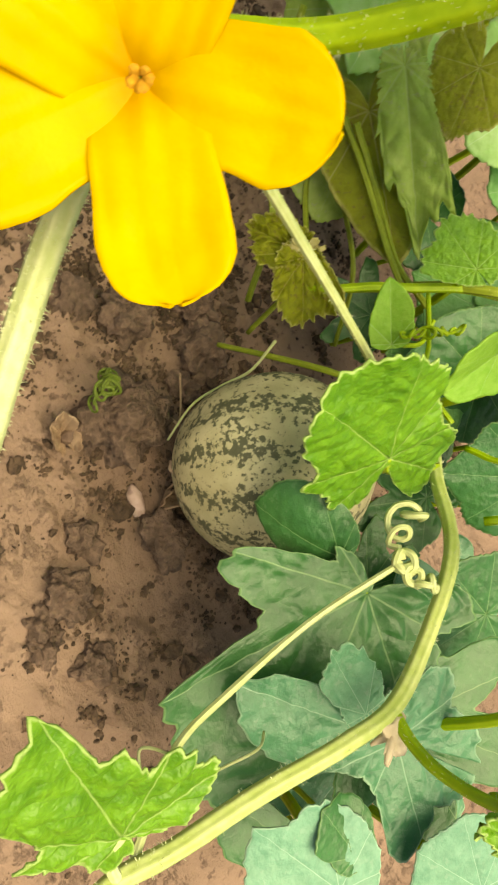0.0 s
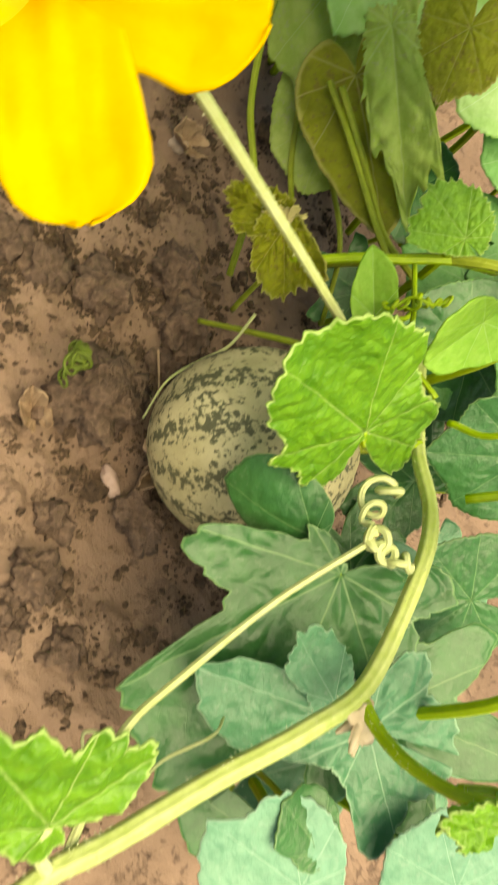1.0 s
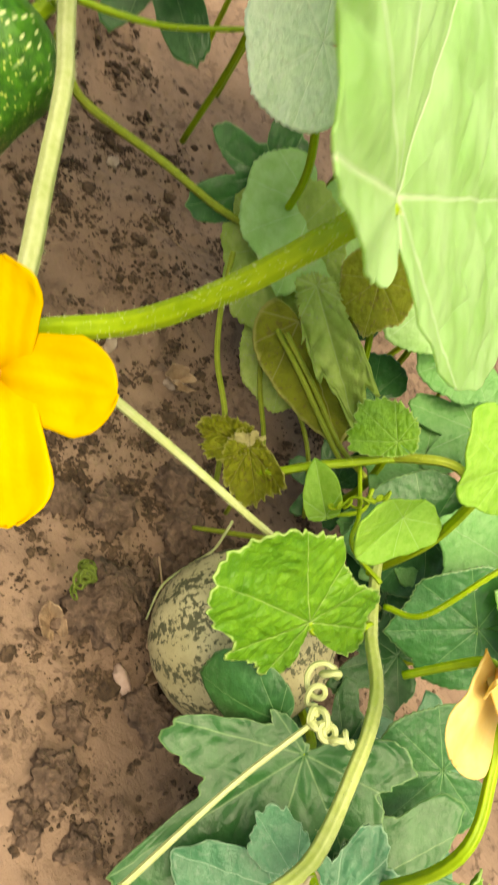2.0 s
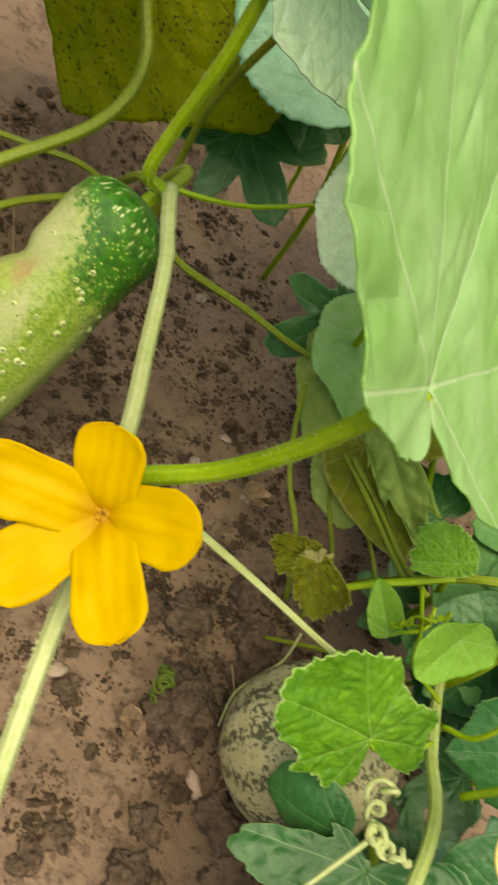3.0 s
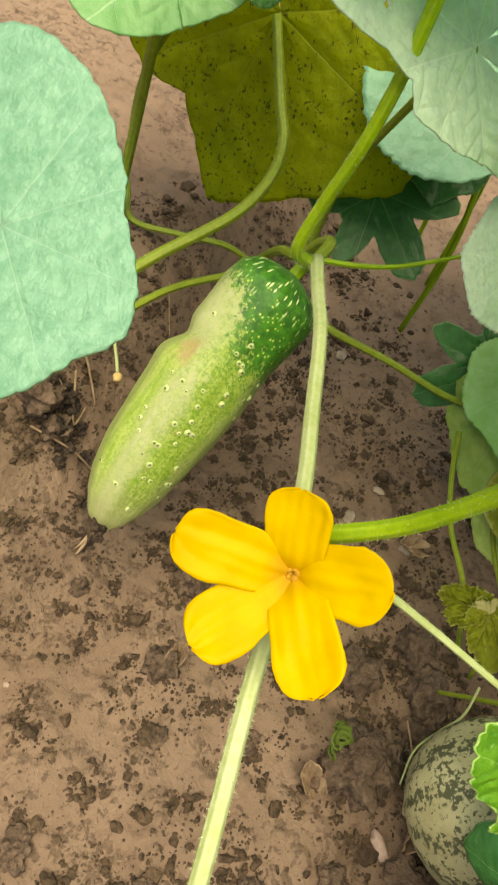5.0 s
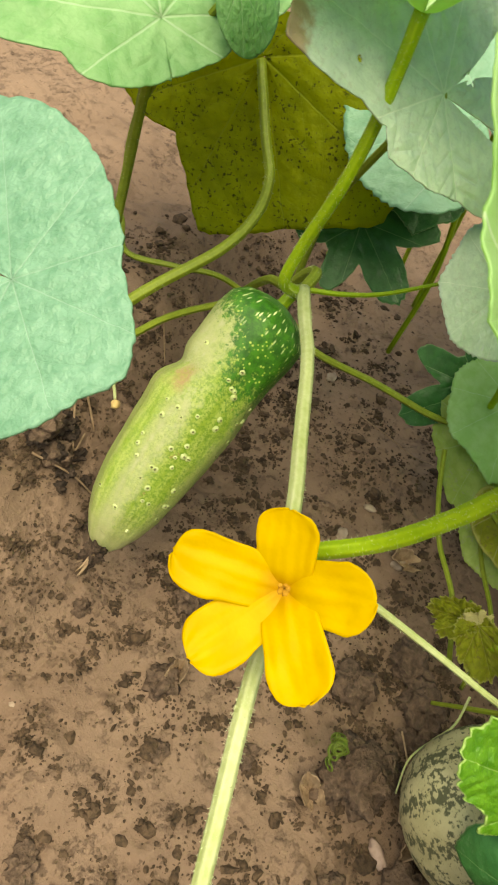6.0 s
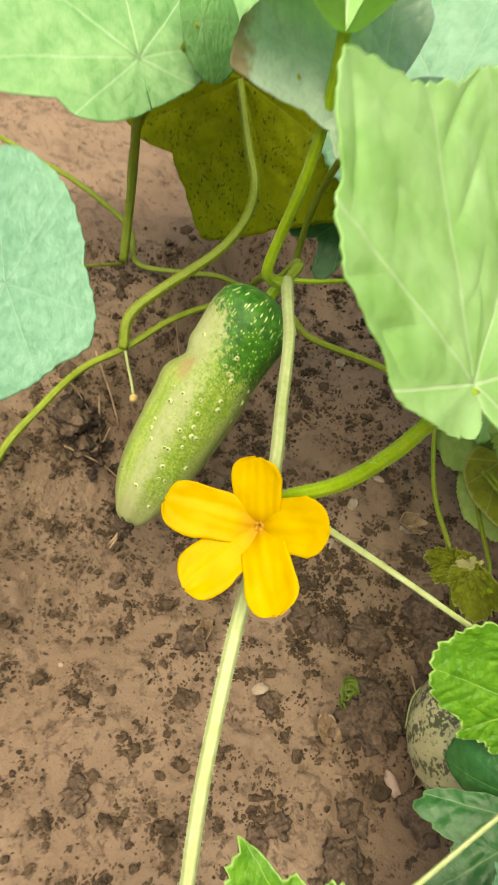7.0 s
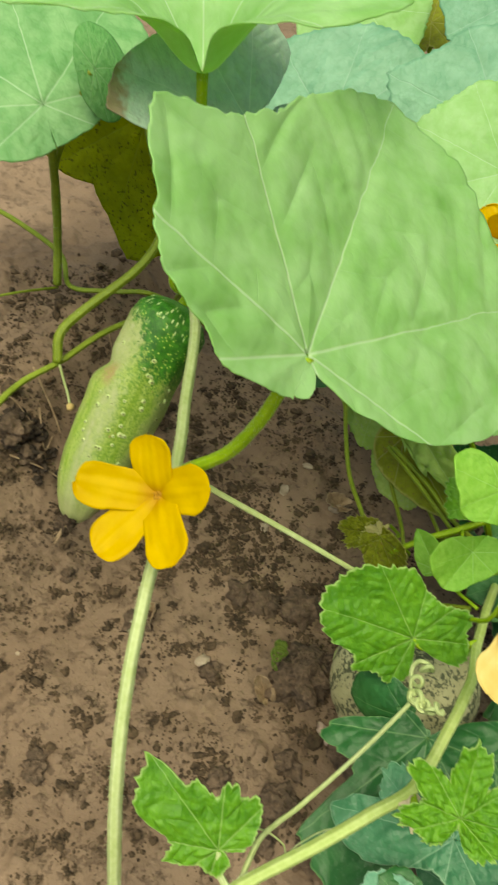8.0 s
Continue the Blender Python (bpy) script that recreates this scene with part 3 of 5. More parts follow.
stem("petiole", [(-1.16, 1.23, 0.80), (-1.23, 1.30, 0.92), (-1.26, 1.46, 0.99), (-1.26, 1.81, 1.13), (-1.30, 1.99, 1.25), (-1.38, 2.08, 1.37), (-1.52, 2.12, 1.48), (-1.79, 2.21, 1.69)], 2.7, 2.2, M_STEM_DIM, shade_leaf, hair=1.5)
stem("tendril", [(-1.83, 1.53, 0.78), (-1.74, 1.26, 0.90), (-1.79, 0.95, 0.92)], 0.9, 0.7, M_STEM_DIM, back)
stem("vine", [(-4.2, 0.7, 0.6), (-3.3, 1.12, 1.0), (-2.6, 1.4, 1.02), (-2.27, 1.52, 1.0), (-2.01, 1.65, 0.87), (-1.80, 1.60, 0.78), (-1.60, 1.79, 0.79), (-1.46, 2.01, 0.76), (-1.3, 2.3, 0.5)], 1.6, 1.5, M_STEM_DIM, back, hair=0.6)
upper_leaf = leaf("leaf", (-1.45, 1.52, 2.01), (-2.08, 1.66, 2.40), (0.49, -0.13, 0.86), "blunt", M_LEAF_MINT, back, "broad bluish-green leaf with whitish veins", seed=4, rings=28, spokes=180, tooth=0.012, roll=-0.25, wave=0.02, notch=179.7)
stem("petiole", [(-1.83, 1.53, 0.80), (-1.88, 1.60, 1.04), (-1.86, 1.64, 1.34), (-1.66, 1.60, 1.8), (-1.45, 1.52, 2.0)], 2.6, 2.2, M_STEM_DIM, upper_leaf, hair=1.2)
curl_leaf = leaf("leaf", (-1.33, 1.74, 2.16), (-1.28, 1.89, 2.17), (0.72, -0.2, 0.62), "cap", M_LEAF_MID, back, "mid-green leaf curled over beside the stalks", seed=14, width=1.7, rings=22, tooth=0.012, cup=-0.5, wave=0.04, notch=180.0)
stem("petiole", [(-1.88, 1.60, 1.04), (-1.85, 1.66, 1.5), (-1.33, 1.72, 2.15)], 1.6, 1.4, M_STEM_DIM, curl_leaf)
hole_leaf = leaf("leaf", (-0.61, 2.08, 2.11), (-0.75, 1.67, 2.33), (0.77, 0.07, 0.63), "spread", M_LEAF_PALE, back, "pale bluish leaf with a withered brown corner and a small hole", seed=5, rings=60, spokes=320, holes=((-0.2, 0.72, 0.022), (0.21, -0.18, 0.05)), tooth=0.012, teeth=40, wave=0.02)
stem("petiole", [(-1.3, 2.3, 0.52), (-1.25, 2.35, 1.2), (-0.9, 2.25, 1.8), (-0.61, 2.08, 2.105)], 1.9, 1.6, M_STEM_DIM, hole_leaf)


def grown(parent, base, tip, facing, outline, material, label, ground_at, seed, r=1.5, stem_mat=None, **more):
    """A leaf with a stalk that rises from the soil or a vine at ground_at."""
    ob = leaf("leaf", base, tip, facing, outline, material, parent, label, seed=seed, **more)
    b, g = Vector(base), Vector(ground_at)
    mid = b.lerp(g, 0.5) + Vector((0.05, 0.06, -0.04))
    end = b - (b - mid).normalized() * 0.008
    stem("petiole", [tuple(g), tuple(mid), tuple(end)], r * 1.15, r, stem_mat or M_STEM, ob, sides=8)
    return ob


grown(back, (-0.21, 2.33, 1.58), (-0.38, 2.15, 1.54), (0.41, -0.51, 0.76), "round", M_LEAF_PALE, "pale bluish leaf", (-0.2, 2.75, 0.7), 21, width=1.25)
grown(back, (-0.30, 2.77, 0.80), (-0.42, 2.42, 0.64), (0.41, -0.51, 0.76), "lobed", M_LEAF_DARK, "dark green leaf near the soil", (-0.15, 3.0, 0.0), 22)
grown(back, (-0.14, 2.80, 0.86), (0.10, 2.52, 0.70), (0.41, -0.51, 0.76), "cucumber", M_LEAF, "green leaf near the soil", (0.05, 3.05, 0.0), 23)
# Dark green puts the shade into the colour of these two leaves.
grown(back, (-1.29, 2.65, 1.11), (-0.88, 2.67, 0.90), (0.41, -0.51, 0.76), "lobed", M_LEAF_DARK, "leaf coloured dark for the shade", (-2.0, 3.2, 0.3), 24)
grown(back, (-1.24, 2.95, 1.36), (-1.07, 2.80, 1.14), (0.41, -0.51, 0.76), "cucumber", M_LEAF_DARK, "leaf coloured dark for the shade", (-2.0, 3.5, 0.3), 25)
far = thing("cucumber_plant", dm(-0.9, 3.4, 0.0), "leafy cucumber plant further back", "plant")
grown(far, (-1.05, 2.92, 1.74), (-1.62, 2.98, 2.02), (0.39, -0.49, 0.78), "round", M_LEAF_BLUE, "bluish-green leaf behind", (-1.2, 3.2, 0.1), 31, width=1.15, rings=22)
grown(far, (-0.31, 3.40, 1.90), (-0.86, 3.10, 2.03), (0.39, -0.49, 0.78), "cucumber", M_LEAF_BLUE, "broad bluish-green leaf behind", (-0.3, 3.7, 0.0), 32, width=1.1, rings=22)
grown(far, (-0.05, 3.14, 1.86), (-0.44, 2.88, 2.01), (0.53, -0.42, 0.74), "round", M_LEAF, "green leaf behind", (0.0, 3.4, 0.0), 33)
grown(far, (-1.46, 3.45, 2.15), (-1.18, 3.17, 1.83), (0.39, -0.49, 0.78), "cucumber", M_LEAF, "green leaf behind", (-1.6, 3.8, 0.0), 34)
grown(far, (-1.30, 3.85, 2.05), (-1.06, 4.05, 2.06), (0.39, -0.49, 0.78), "lobed", M_LEAF_OLD, "yellowing leaf behind", (-1.4, 4.2, 0.0), 35)
grown(far, (-0.77, 3.81, 2.28), (-1.10, 3.60, 2.32), (0.39, -0.49, 0.78), "cucumber", M_LEAF_BLUE, "bluish leaf behind", (-0.8, 4.2, 0.0), 36, width=1.2)
# The next three are coloured dark in place of deep shade.
grown(far, (-0.2, 4.0, 1.5), (-0.5, 3.7, 1.35), (0.39, -0.49, 0.78), "cucumber", M_LEAF_DARK, "leaf coloured dark for the shade", (-0.2, 4.4, 0.0), 37)
grown(far, (-1.0, 4.2, 1.3), (-1.4, 3.9, 1.2), (0.39, -0.49, 0.78), "cucumber", M_LEAF_DARK, "leaf coloured dark for the shade", (-1.1, 4.6, 0.0), 38)
grown(far, (-1.9, 3.6, 1.6), (-2.2, 3.3, 1.55), (0.39, -0.49, 0.78), "cucumber", M_LEAF_DARK, "leaf coloured dark for the shade", (-2.0, 4.0, 0.0), 39)
grown(far, (0.35, 3.3, 1.3), (0.1, 3.05, 1.2), (0.39, -0.49, 0.78), "cucumber", M_LEAF, "green leaf in the shade", (0.4, 3.6, 0.0), 40)
grown(far, (0.45, 3.0, 1.0), (0.25, 2.75, 0.85), (0.2, -0.5, 0.8), "cucumber", M_LEAF, "green leaf in the shade", (0.5, 3.3, 0.0), 41)


# ---- cucumber ----
def cucumber_skin():
    n = Nodes("cucumber_skin")
    uv = n.add("UVMap").outputs[0]
    obj = n.add("TexCoord").outputs["Object"]
    sep = n.add("SeparateXYZ")
    n.put(sep.inputs[0], uv)
    turn, along = sep.outputs[0], sep.outputs[1]

    def stretched(a, b):
        m = n.add("Mapping")
        n.put(m.inputs["Vector"], uv)
        m.inputs["Scale"].default_value = (a, b, 1)
        return m.outputs[0]

    def near(value, centre, reach):
        return n.ramp(n.math("ABSOLUTE", n.math("SUBTRACT", value, centre)), reach, 0.25 * reach)

    wob, blotch, fine = n.noise(obj, 90.0, 4.0), n.noise(obj, 260.0, 4.0, 0.6), n.noise(obj, 900.0, 4.0, 0.7)
    streak = n.noise(stretched(46.0, 7.0), 1.0, 4.0, 0.6)
    side = n.math("ADD", n.math("SINE", n.math("MULTIPLY", turn, 2 * math.pi)), n.math("ADD", n.math("MULTIPLY", n.math("SUBTRACT", blotch, 0.5), 0.35), n.math("MULTIPLY", n.math("SUBTRACT", wob, 0.5), 0.3)))
    end = n.math("ADD", along, n.math("ADD", n.math("MULTIPLY", n.math("SUBTRACT", blotch, 0.5), 0.16), n.math("MULTIPLY", n.math("SUBTRACT", fine, 0.5), 0.14)))
    col = n.mix(n.ramp(streak, 0.35, 0.65), (0.25, 0.36, 0.04), (0.38, 0.46, 0.11))
    net = n.math("MULTIPLY", n.ramp(n.noise(obj, 700.0, 5.0, 0.75), 0.47, 0.56), n.ramp(side, -0.75, 0.1, 0.4, 0.75))
    col = n.mix(net, col, (0.11, 0.24, 0.012))
    flank = n.math("MAXIMUM", n.ramp(side, -0.62, -0.95, 0.0, 0.75), n.ramp(side, 0.60, 0.9, 0.0, 0.8))
    col = n.mix(n.math("MULTIPLY", flank, n.ramp(fine, 0.3, 0.65, 1.0, 0.5)), col, (0.38, 0.40, 0.17))
    band = n.math("MULTIPLY", near(side, -0.22, 0.42), n.ramp(end, 0.62, 0.5))
    band = n.math("MAXIMUM", band, n.math("MULTIPLY", near(side, -0.58, 0.62), n.math("MULTIPLY", n.ramp(end, 0.57, 0.61), n.ramp(end, 0.84, 0.74))))
    col = n.mix(n.math("MULTIPLY", band, n.math("MULTIPLY", n.ramp(streak, 0.3, 0.6, 0.9, 0.6), n.ramp(blotch, 0.35, 0.65, 1.0, 0.65))), col, (0.48, 0.48, 0.28))
    col = n.mix(n.ramp(end, 0.30, 0.03, 0.0, 0.8), col, n.mix(streak, (0.28, 0.30, 0.10), (0.48, 0.47, 0.27)))
    cap = n.ramp(n.math("ADD", end, n.math("ADD", n.math("MULTIPLY", n.math("SUBTRACT", n.noise(obj, 420.0, 4.0, 0.7), 0.5), 0.35), n.ramp(side, -0.7, 0.3, -0.07, 0.11))), 0.69, 0.77)
    col = n.mix(n.math("MULTIPLY", cap, 0.97), col, n.mix(n.ramp(blotch, 0.35, 0.65), (0.014, 0.10, 0.006), (0.05, 0.21, 0.012)))
    col = n.mix(n.ramp(along, 0.955, 0.985, 0.0, 0.6), col, (0.10, 0.26, 0.09))
    specks = n.math("MULTIPLY", n.ramp(n.cells(obj, 520.0), 0.30, 0.18), n.ramp(blotch, 0.40, 0.55, 0.1, 0.9))
    col = n.mix(n.math("MULTIPLY", n.math("MULTIPLY", specks, cap), n.ramp(along, 0.93, 0.80)), col, (0.50, 0.60, 0.14))
    dash = n.math("MULTIPLY", n.ramp(n.cells(stretched(80.0, 16.0), 1.0), 0.32, 0.16), n.math("MULTIPLY", n.ramp(along, 0.76, 0.86), n.ramp(along, 0.985, 0.955)))
    col = n.mix(n.math("MULTIPLY", dash, 0.95), col, (0.70, 0.78, 0.42))
    scar = n.math("MULTIPLY", near(along, 0.575, 0.05), near(side, -0.55, 0.22))
    col = n.mix(n.math("MULTIPLY", scar, n.ramp(fine, 0.3, 0.6, 0.4, 0.9)), col, (0.38, 0.24, 0.12))
    rust = n.math("MULTIPLY", n.ramp(n.noise(obj, 300.0, 5.0, 0.7), 0.64, 0.70), n.ramp(n.noise(obj, 55.0, 2.0), 0.5, 0.62))
    col = n.mix(n.math("MULTIPLY", rust, 0.7), col, (0.30, 0.19, 0.08))
    n.bump(n.math("ADD", n.math("MULTIPLY", streak, 0.5), n.math("ADD", n.math("MULTIPLY", blotch, 0.5), n.math("MULTIPLY", fine, 0.5))), 0.55, 0.0013)
    n.done(col, n.ramp(wob, 0.3, 0.7, 0.36, 0.52), 0.45)
    n.bsdf.inputs["Subsurface Weight"].default_value = 0.08
    n.bsdf.inputs["Subsurface Radius"].default_value = (0.004, 0.006, 0.002)
    return n.mat


def cucumber():
    c = thing("cucumber", dm(-0.50, 0.93, 0.2), "ripe warty cucumber, dark green at the stalk, pale below", "cucumber")
    line = smooth_line([dm(-0.485, 0.915, 0.335), dm(-0.57, 1.10, 0.53), dm(-0.67, 1.38, 0.80), dm(-0.75, 1.66, 1.05), dm(-0.78, 1.82, 1.19)], 20)
    k0, r0 = zip((0, 0.10), (0.012, 0.24), (0.05, 0.42), (0.12, 0.61), (0.20, 0.76), (0.30, 0.88), (0.42, 0.97), (0.53, 1.0), (0.60, 0.96), (0.68, 0.95), (0.80, 1.0), (0.88, 0.95), (0.95, 0.74), (0.985, 0.45), (1.0, 0.15))
    view = Vector((1.43, -1.0, 1.98))
    sides, rings = 72, []
    bm = bmesh.new()
    uv = bm.loops.layers.uv.new("UVMap")
    frames = []
    for i, (p, (t, _, _)) in enumerate(zip(line, frames_along(line))):
        k = i / (len(line) - 1)
        e1 = (view - t * view.dot(t)).normalized()
        e2 = t.cross(e1)
        r = 0.0205 * float(np.interp(k, k0, r0))
        ring = []
        for j in range(sides):
            a = 2 * math.pi * j / sides
            left = max(0.0, -math.sin(a)) ** 1.5
            notch = 1 - 0.15 * math.exp(-((k - 0.60) / 0.03) ** 2) * left + 0.06 * math.exp(-((k - 0.53) / 0.04) ** 2) * left
            rows = 0.012 * math.cos(9 * a + 5 * k) * math.exp(-((k - 0.35) / 0.3) ** 2)
            shape = notch * (1 + rows + 0.02 * math.cos(7 * a) + 0.02 * noise.noise(Vector((math.cos(a) * 2, math.sin(a) * 2, k * 9))))
            ring.append(bm.verts.new(p + (e1 * math.cos(a) + e2 * math.sin(a)) * r * shape))
        rings.append(ring)
        frames.append((p, t, e1, e2, r))
    for i, (a, b) in enumerate(zip(rings, rings[1:])):
        for j in range(sides):
            f = bm.faces.new((a[j], a[(j + 1) % sides], b[(j + 1) % sides], b[j]))
            for loop, (q, w) in zip(f.loops, ((j, i), (j + 1, i), (j + 1, i + 1), (j, i + 1))):
                loop[uv].uv = (q / sides, w / (len(rings) - 1))
    bm.faces.new(rings[0][::-1]), bm.faces.new(rings[-1])
    part("body", bm, cucumber_skin(), c)
    wart_mat = plain_material("wart", (0.42, 0.50, 0.18), (0.60, 0.66, 0.34), 500, 0.5, 0.2)
    pit_mat = plain_material("wart_tip", (0.10, 0.12, 0.03), (0.2, 0.2, 0.08), 500, 0.6, 0.2)
    rng = random.Random(5)
    for _ in range(44):
        k, a = min(0.68, max(0.14, rng.gauss(0.42, 0.17))), rng.gauss(0.40, 0.50)
        p, t, e1, e2, r = frames[int(k * (len(frames) - 1))]
        out = e1 * math.cos(a) + e2 * math.sin(a)
        size = rng.uniform(0.0009, 0.0016)
        wb = lump(size, rng.random() * 9, 0.15, 0.5, 2)
        m = Matrix.Translation(p + out * (r * 0.984)) @ out.to_track_quat("Z", "Y").to_matrix().to_4x4()
        bmesh.ops.transform(wb, matrix=m, verts=wb.verts)
        w = part("wart", wb, wart_mat, c)
        if size > 0.0007:
            tb = lump(size * 0.42, rng.random() * 9, 0.2, 0.6, 1)
            bmesh.ops.transform(tb, matrix=Matrix.Translation(p + out * (r * 0.984 + size * 0.45)), verts=tb.verts)
            part("wart_tip", tb, pit_mat, w)
    stem("stalk", [(-0.78, 1.80, 1.17), (-0.785, 1.845, 1.215), (-0.785, 1.88, 1.245), (-0.775, 1.90, 1.255)], 2.8, 2.2, M_STEM, c, hair=3.0, swell=0.25)
    end = lump(0.0042, 8, 1.0, 0.9, 4)
    bmesh.ops.translate(end, verts=end.verts, vec=dm(-0.458, 0.879, 0.373))
    part("blossom_end", end, plain_material("withered_blossom", (0.015, 0.010, 0.008), (0.11, 0.07, 0.05), 900, 0.9, 0.8, 0.002), c, "withered brown blossom remnant")
    rng = random.Random(9)
    for k in range(7):
        tip = Vector((-0.458, 0.879, 0.373)) + Vector((rng.uniform(-0.03, 0.08), rng.uniform(-0.10, -0.02), rng.uniform(-0.07, 0.03)))
        stem("dried_petal", [(-0.458, 0.879, 0.373), tuple(Vector((-0.458, 0.879, 0.373)).lerp(tip, 0.6) + Vector((0.01, 0, 0.012))), tuple(tip)], 0.8, 0.2, M_DRY, c, sides=6, steps=4)
    return c


cucumber()


# ---- melon ----
def melon_skin():
    n = Nodes("melon_rind")
    uv = n.add("UVMap").outputs[0]
    obj = n.add("TexCoord").outputs["Object"]
    sep = n.add("SeparateXYZ")
    n.put(sep.inputs[0], uv)
    wob, fine, mid = n.noise(obj, 60.0, 4.0), n.noise(obj, 900.0, 4.0), n.noise(obj, 420.0, 5.0, 0.64)
    turn = n.math("ADD", sep.outputs[0], n.math("MULTIPLY", n.math("SUBTRACT", wob, 0.5), 0.05))
    stripe = n.math("SINE", n.math("MULTIPLY", turn, 2 * math.pi * 12))
    spots = n.math("ADD", n.math("MULTIPLY", mid, 1.5), n.math("ADD", n.math("MULTIPLY", stripe, 0.10), n.math("ADD", n.math("MULTIPLY", wob, 0.4), n.math("MULTIPLY", fine, 0.5))))
    dark = n.ramp(spots, 1.20, 1.31)
    base = n.mix(n.ramp(wob, 0.3, 0.7), (0.35, 0.32, 0.18), (0.52, 0.48, 0.29))
    base = n.mix(n.ramp(fine, 0.55, 0.75, 0.0, 0.4), base, (0.13, 0.14, 0.08))
    col = n.mix(n.math("MULTIPLY", dark, 0.92), base, n.mix(fine, (0.03, 0.042, 0.022), (0.09, 0.095, 0.05)))
    n.bump(n.math("ADD", mid, n.math("MULTIPLY", fine, 0.5)), 0.3, 0.0008)
    return n.done(col, n.ramp(mid, 0.3, 0.7, 0.5, 0.7), 0.4)


def melon():
    c = thing("melon", dm(1.14, 1.79, 0.0), "small round melon, grey-green with dark mottled stripes, on the soil", "melon")
    axis = Vector((0.45, 0.67, 0.56)).normalized()
    e1 = axis.orthogonal().normalized()
    e2 = axis.cross(e1)
    bm = bmesh.new()
    uv = bm.loops.layers.uv.new("UVMap")
    rings, n_r, n_s = [], 40, 60
    for i in range(n_r + 1):
        th = math.pi * (0.012 + 0.976 * i / n_r)
        row = []
        for j in range(n_s):
            a = 2 * math.pi * j / n_s
            r = 0.0320 * (1 + 0.012 * math.cos(10 * a) * math.sin(th) + 0.02 * noise.noise(Vector((math.cos(a), math.sin(a), th)) * 1.3))
            row.append(bm.verts.new(dm(1.14, 1.79, 0.29) + (axis * -math.cos(th) * 1.06 + (e1 * math.cos(a) + e2 * math.sin(a)) * math.sin(th)) * r))
        rings.append(row)
    for i, (a, b) in enumerate(zip(rings, rings[1:])):
        for j in range(n_s):
            f = bm.faces.new((a[j], a[(j + 1) % n_s], b[(j + 1) % n_s], b[j]))
            for loop, (q, w) in zip(f.loops, ((j, i), (j + 1, i), (j + 1, i + 1), (j, i + 1))):
                loop[uv].uv = (q / n_s, w / n_r)
    bm.faces.new(rings[0][::-1]), bm.faces.new(rings[-1])
    bmesh.ops.recalc_face_normals(bm, faces=bm.faces)
    part("rind", bm, melon_skin(), c)
    stem("stalk", [(1.28, 2.0, 0.46), (1.32, 2.06, 0.54), (1.30, 2.14, 0.62)], 2.0, 1.6, M_STEM_DIM, c)
    nub = lump(0.003, 4, 0.3, 0.7, 2)
    bmesh.ops.translate(nub, verts=nub.verts, vec=dm(0.99, 1.565, 0.11))
    part("blossom_scar", nub, M_DRY, c, "brown blossom scar")
    return c


melon()


# ---- flowers ----
def petal_material(name, low, high):
    n = Nodes(name)
    uv = n.add("UVMap").outputs[0]
    obj = n.add("TexCoord").outputs["Object"]
    sep = n.add("SeparateXYZ")
    n.put(sep.inputs[0], uv)
    veins = n.math("SINE", n.math("MULTIPLY", sep.outputs[0], 46.0))
    a, b = n.noise(obj, 120.0, 4.0), n.noise(obj, 900.0, 3.0)
    col = n.mix(n.math("ADD", n.math("MULTIPLY", n.ramp(a, 0.3, 0.7), 0.7), n.math("MULTIPLY", b, 0.3)), low, high)
    col = n.mix(n.ramp(n.math("ADD", sep.outputs[1], n.math("MULTIPLY", n.math("SUBTRACT", a, 0.5), 0.12)), 0.26, 0.03, 0.0, 0.75), col, (0.55, 0.27, 0.015))
    n.bump(n.math("ADD", n.math("MULTIPLY", veins, 0.25), n.math("ADD", a, n.math("MULTIPLY", b, 0.3))), 0.35, 0.0009)
    n.done(col, 0.6, 0.25)
    n.thin(col, 0.35)
    return n.mat


M_PETAL = petal_material("yellow_petal", (0.68, 0.43, 0.002), (0.76, 0.52, 0.007))
M_PETAL_PALE = petal_material("pale_petal", (0.80, 0.60, 0.20), (0.86, 0.70, 0.32))


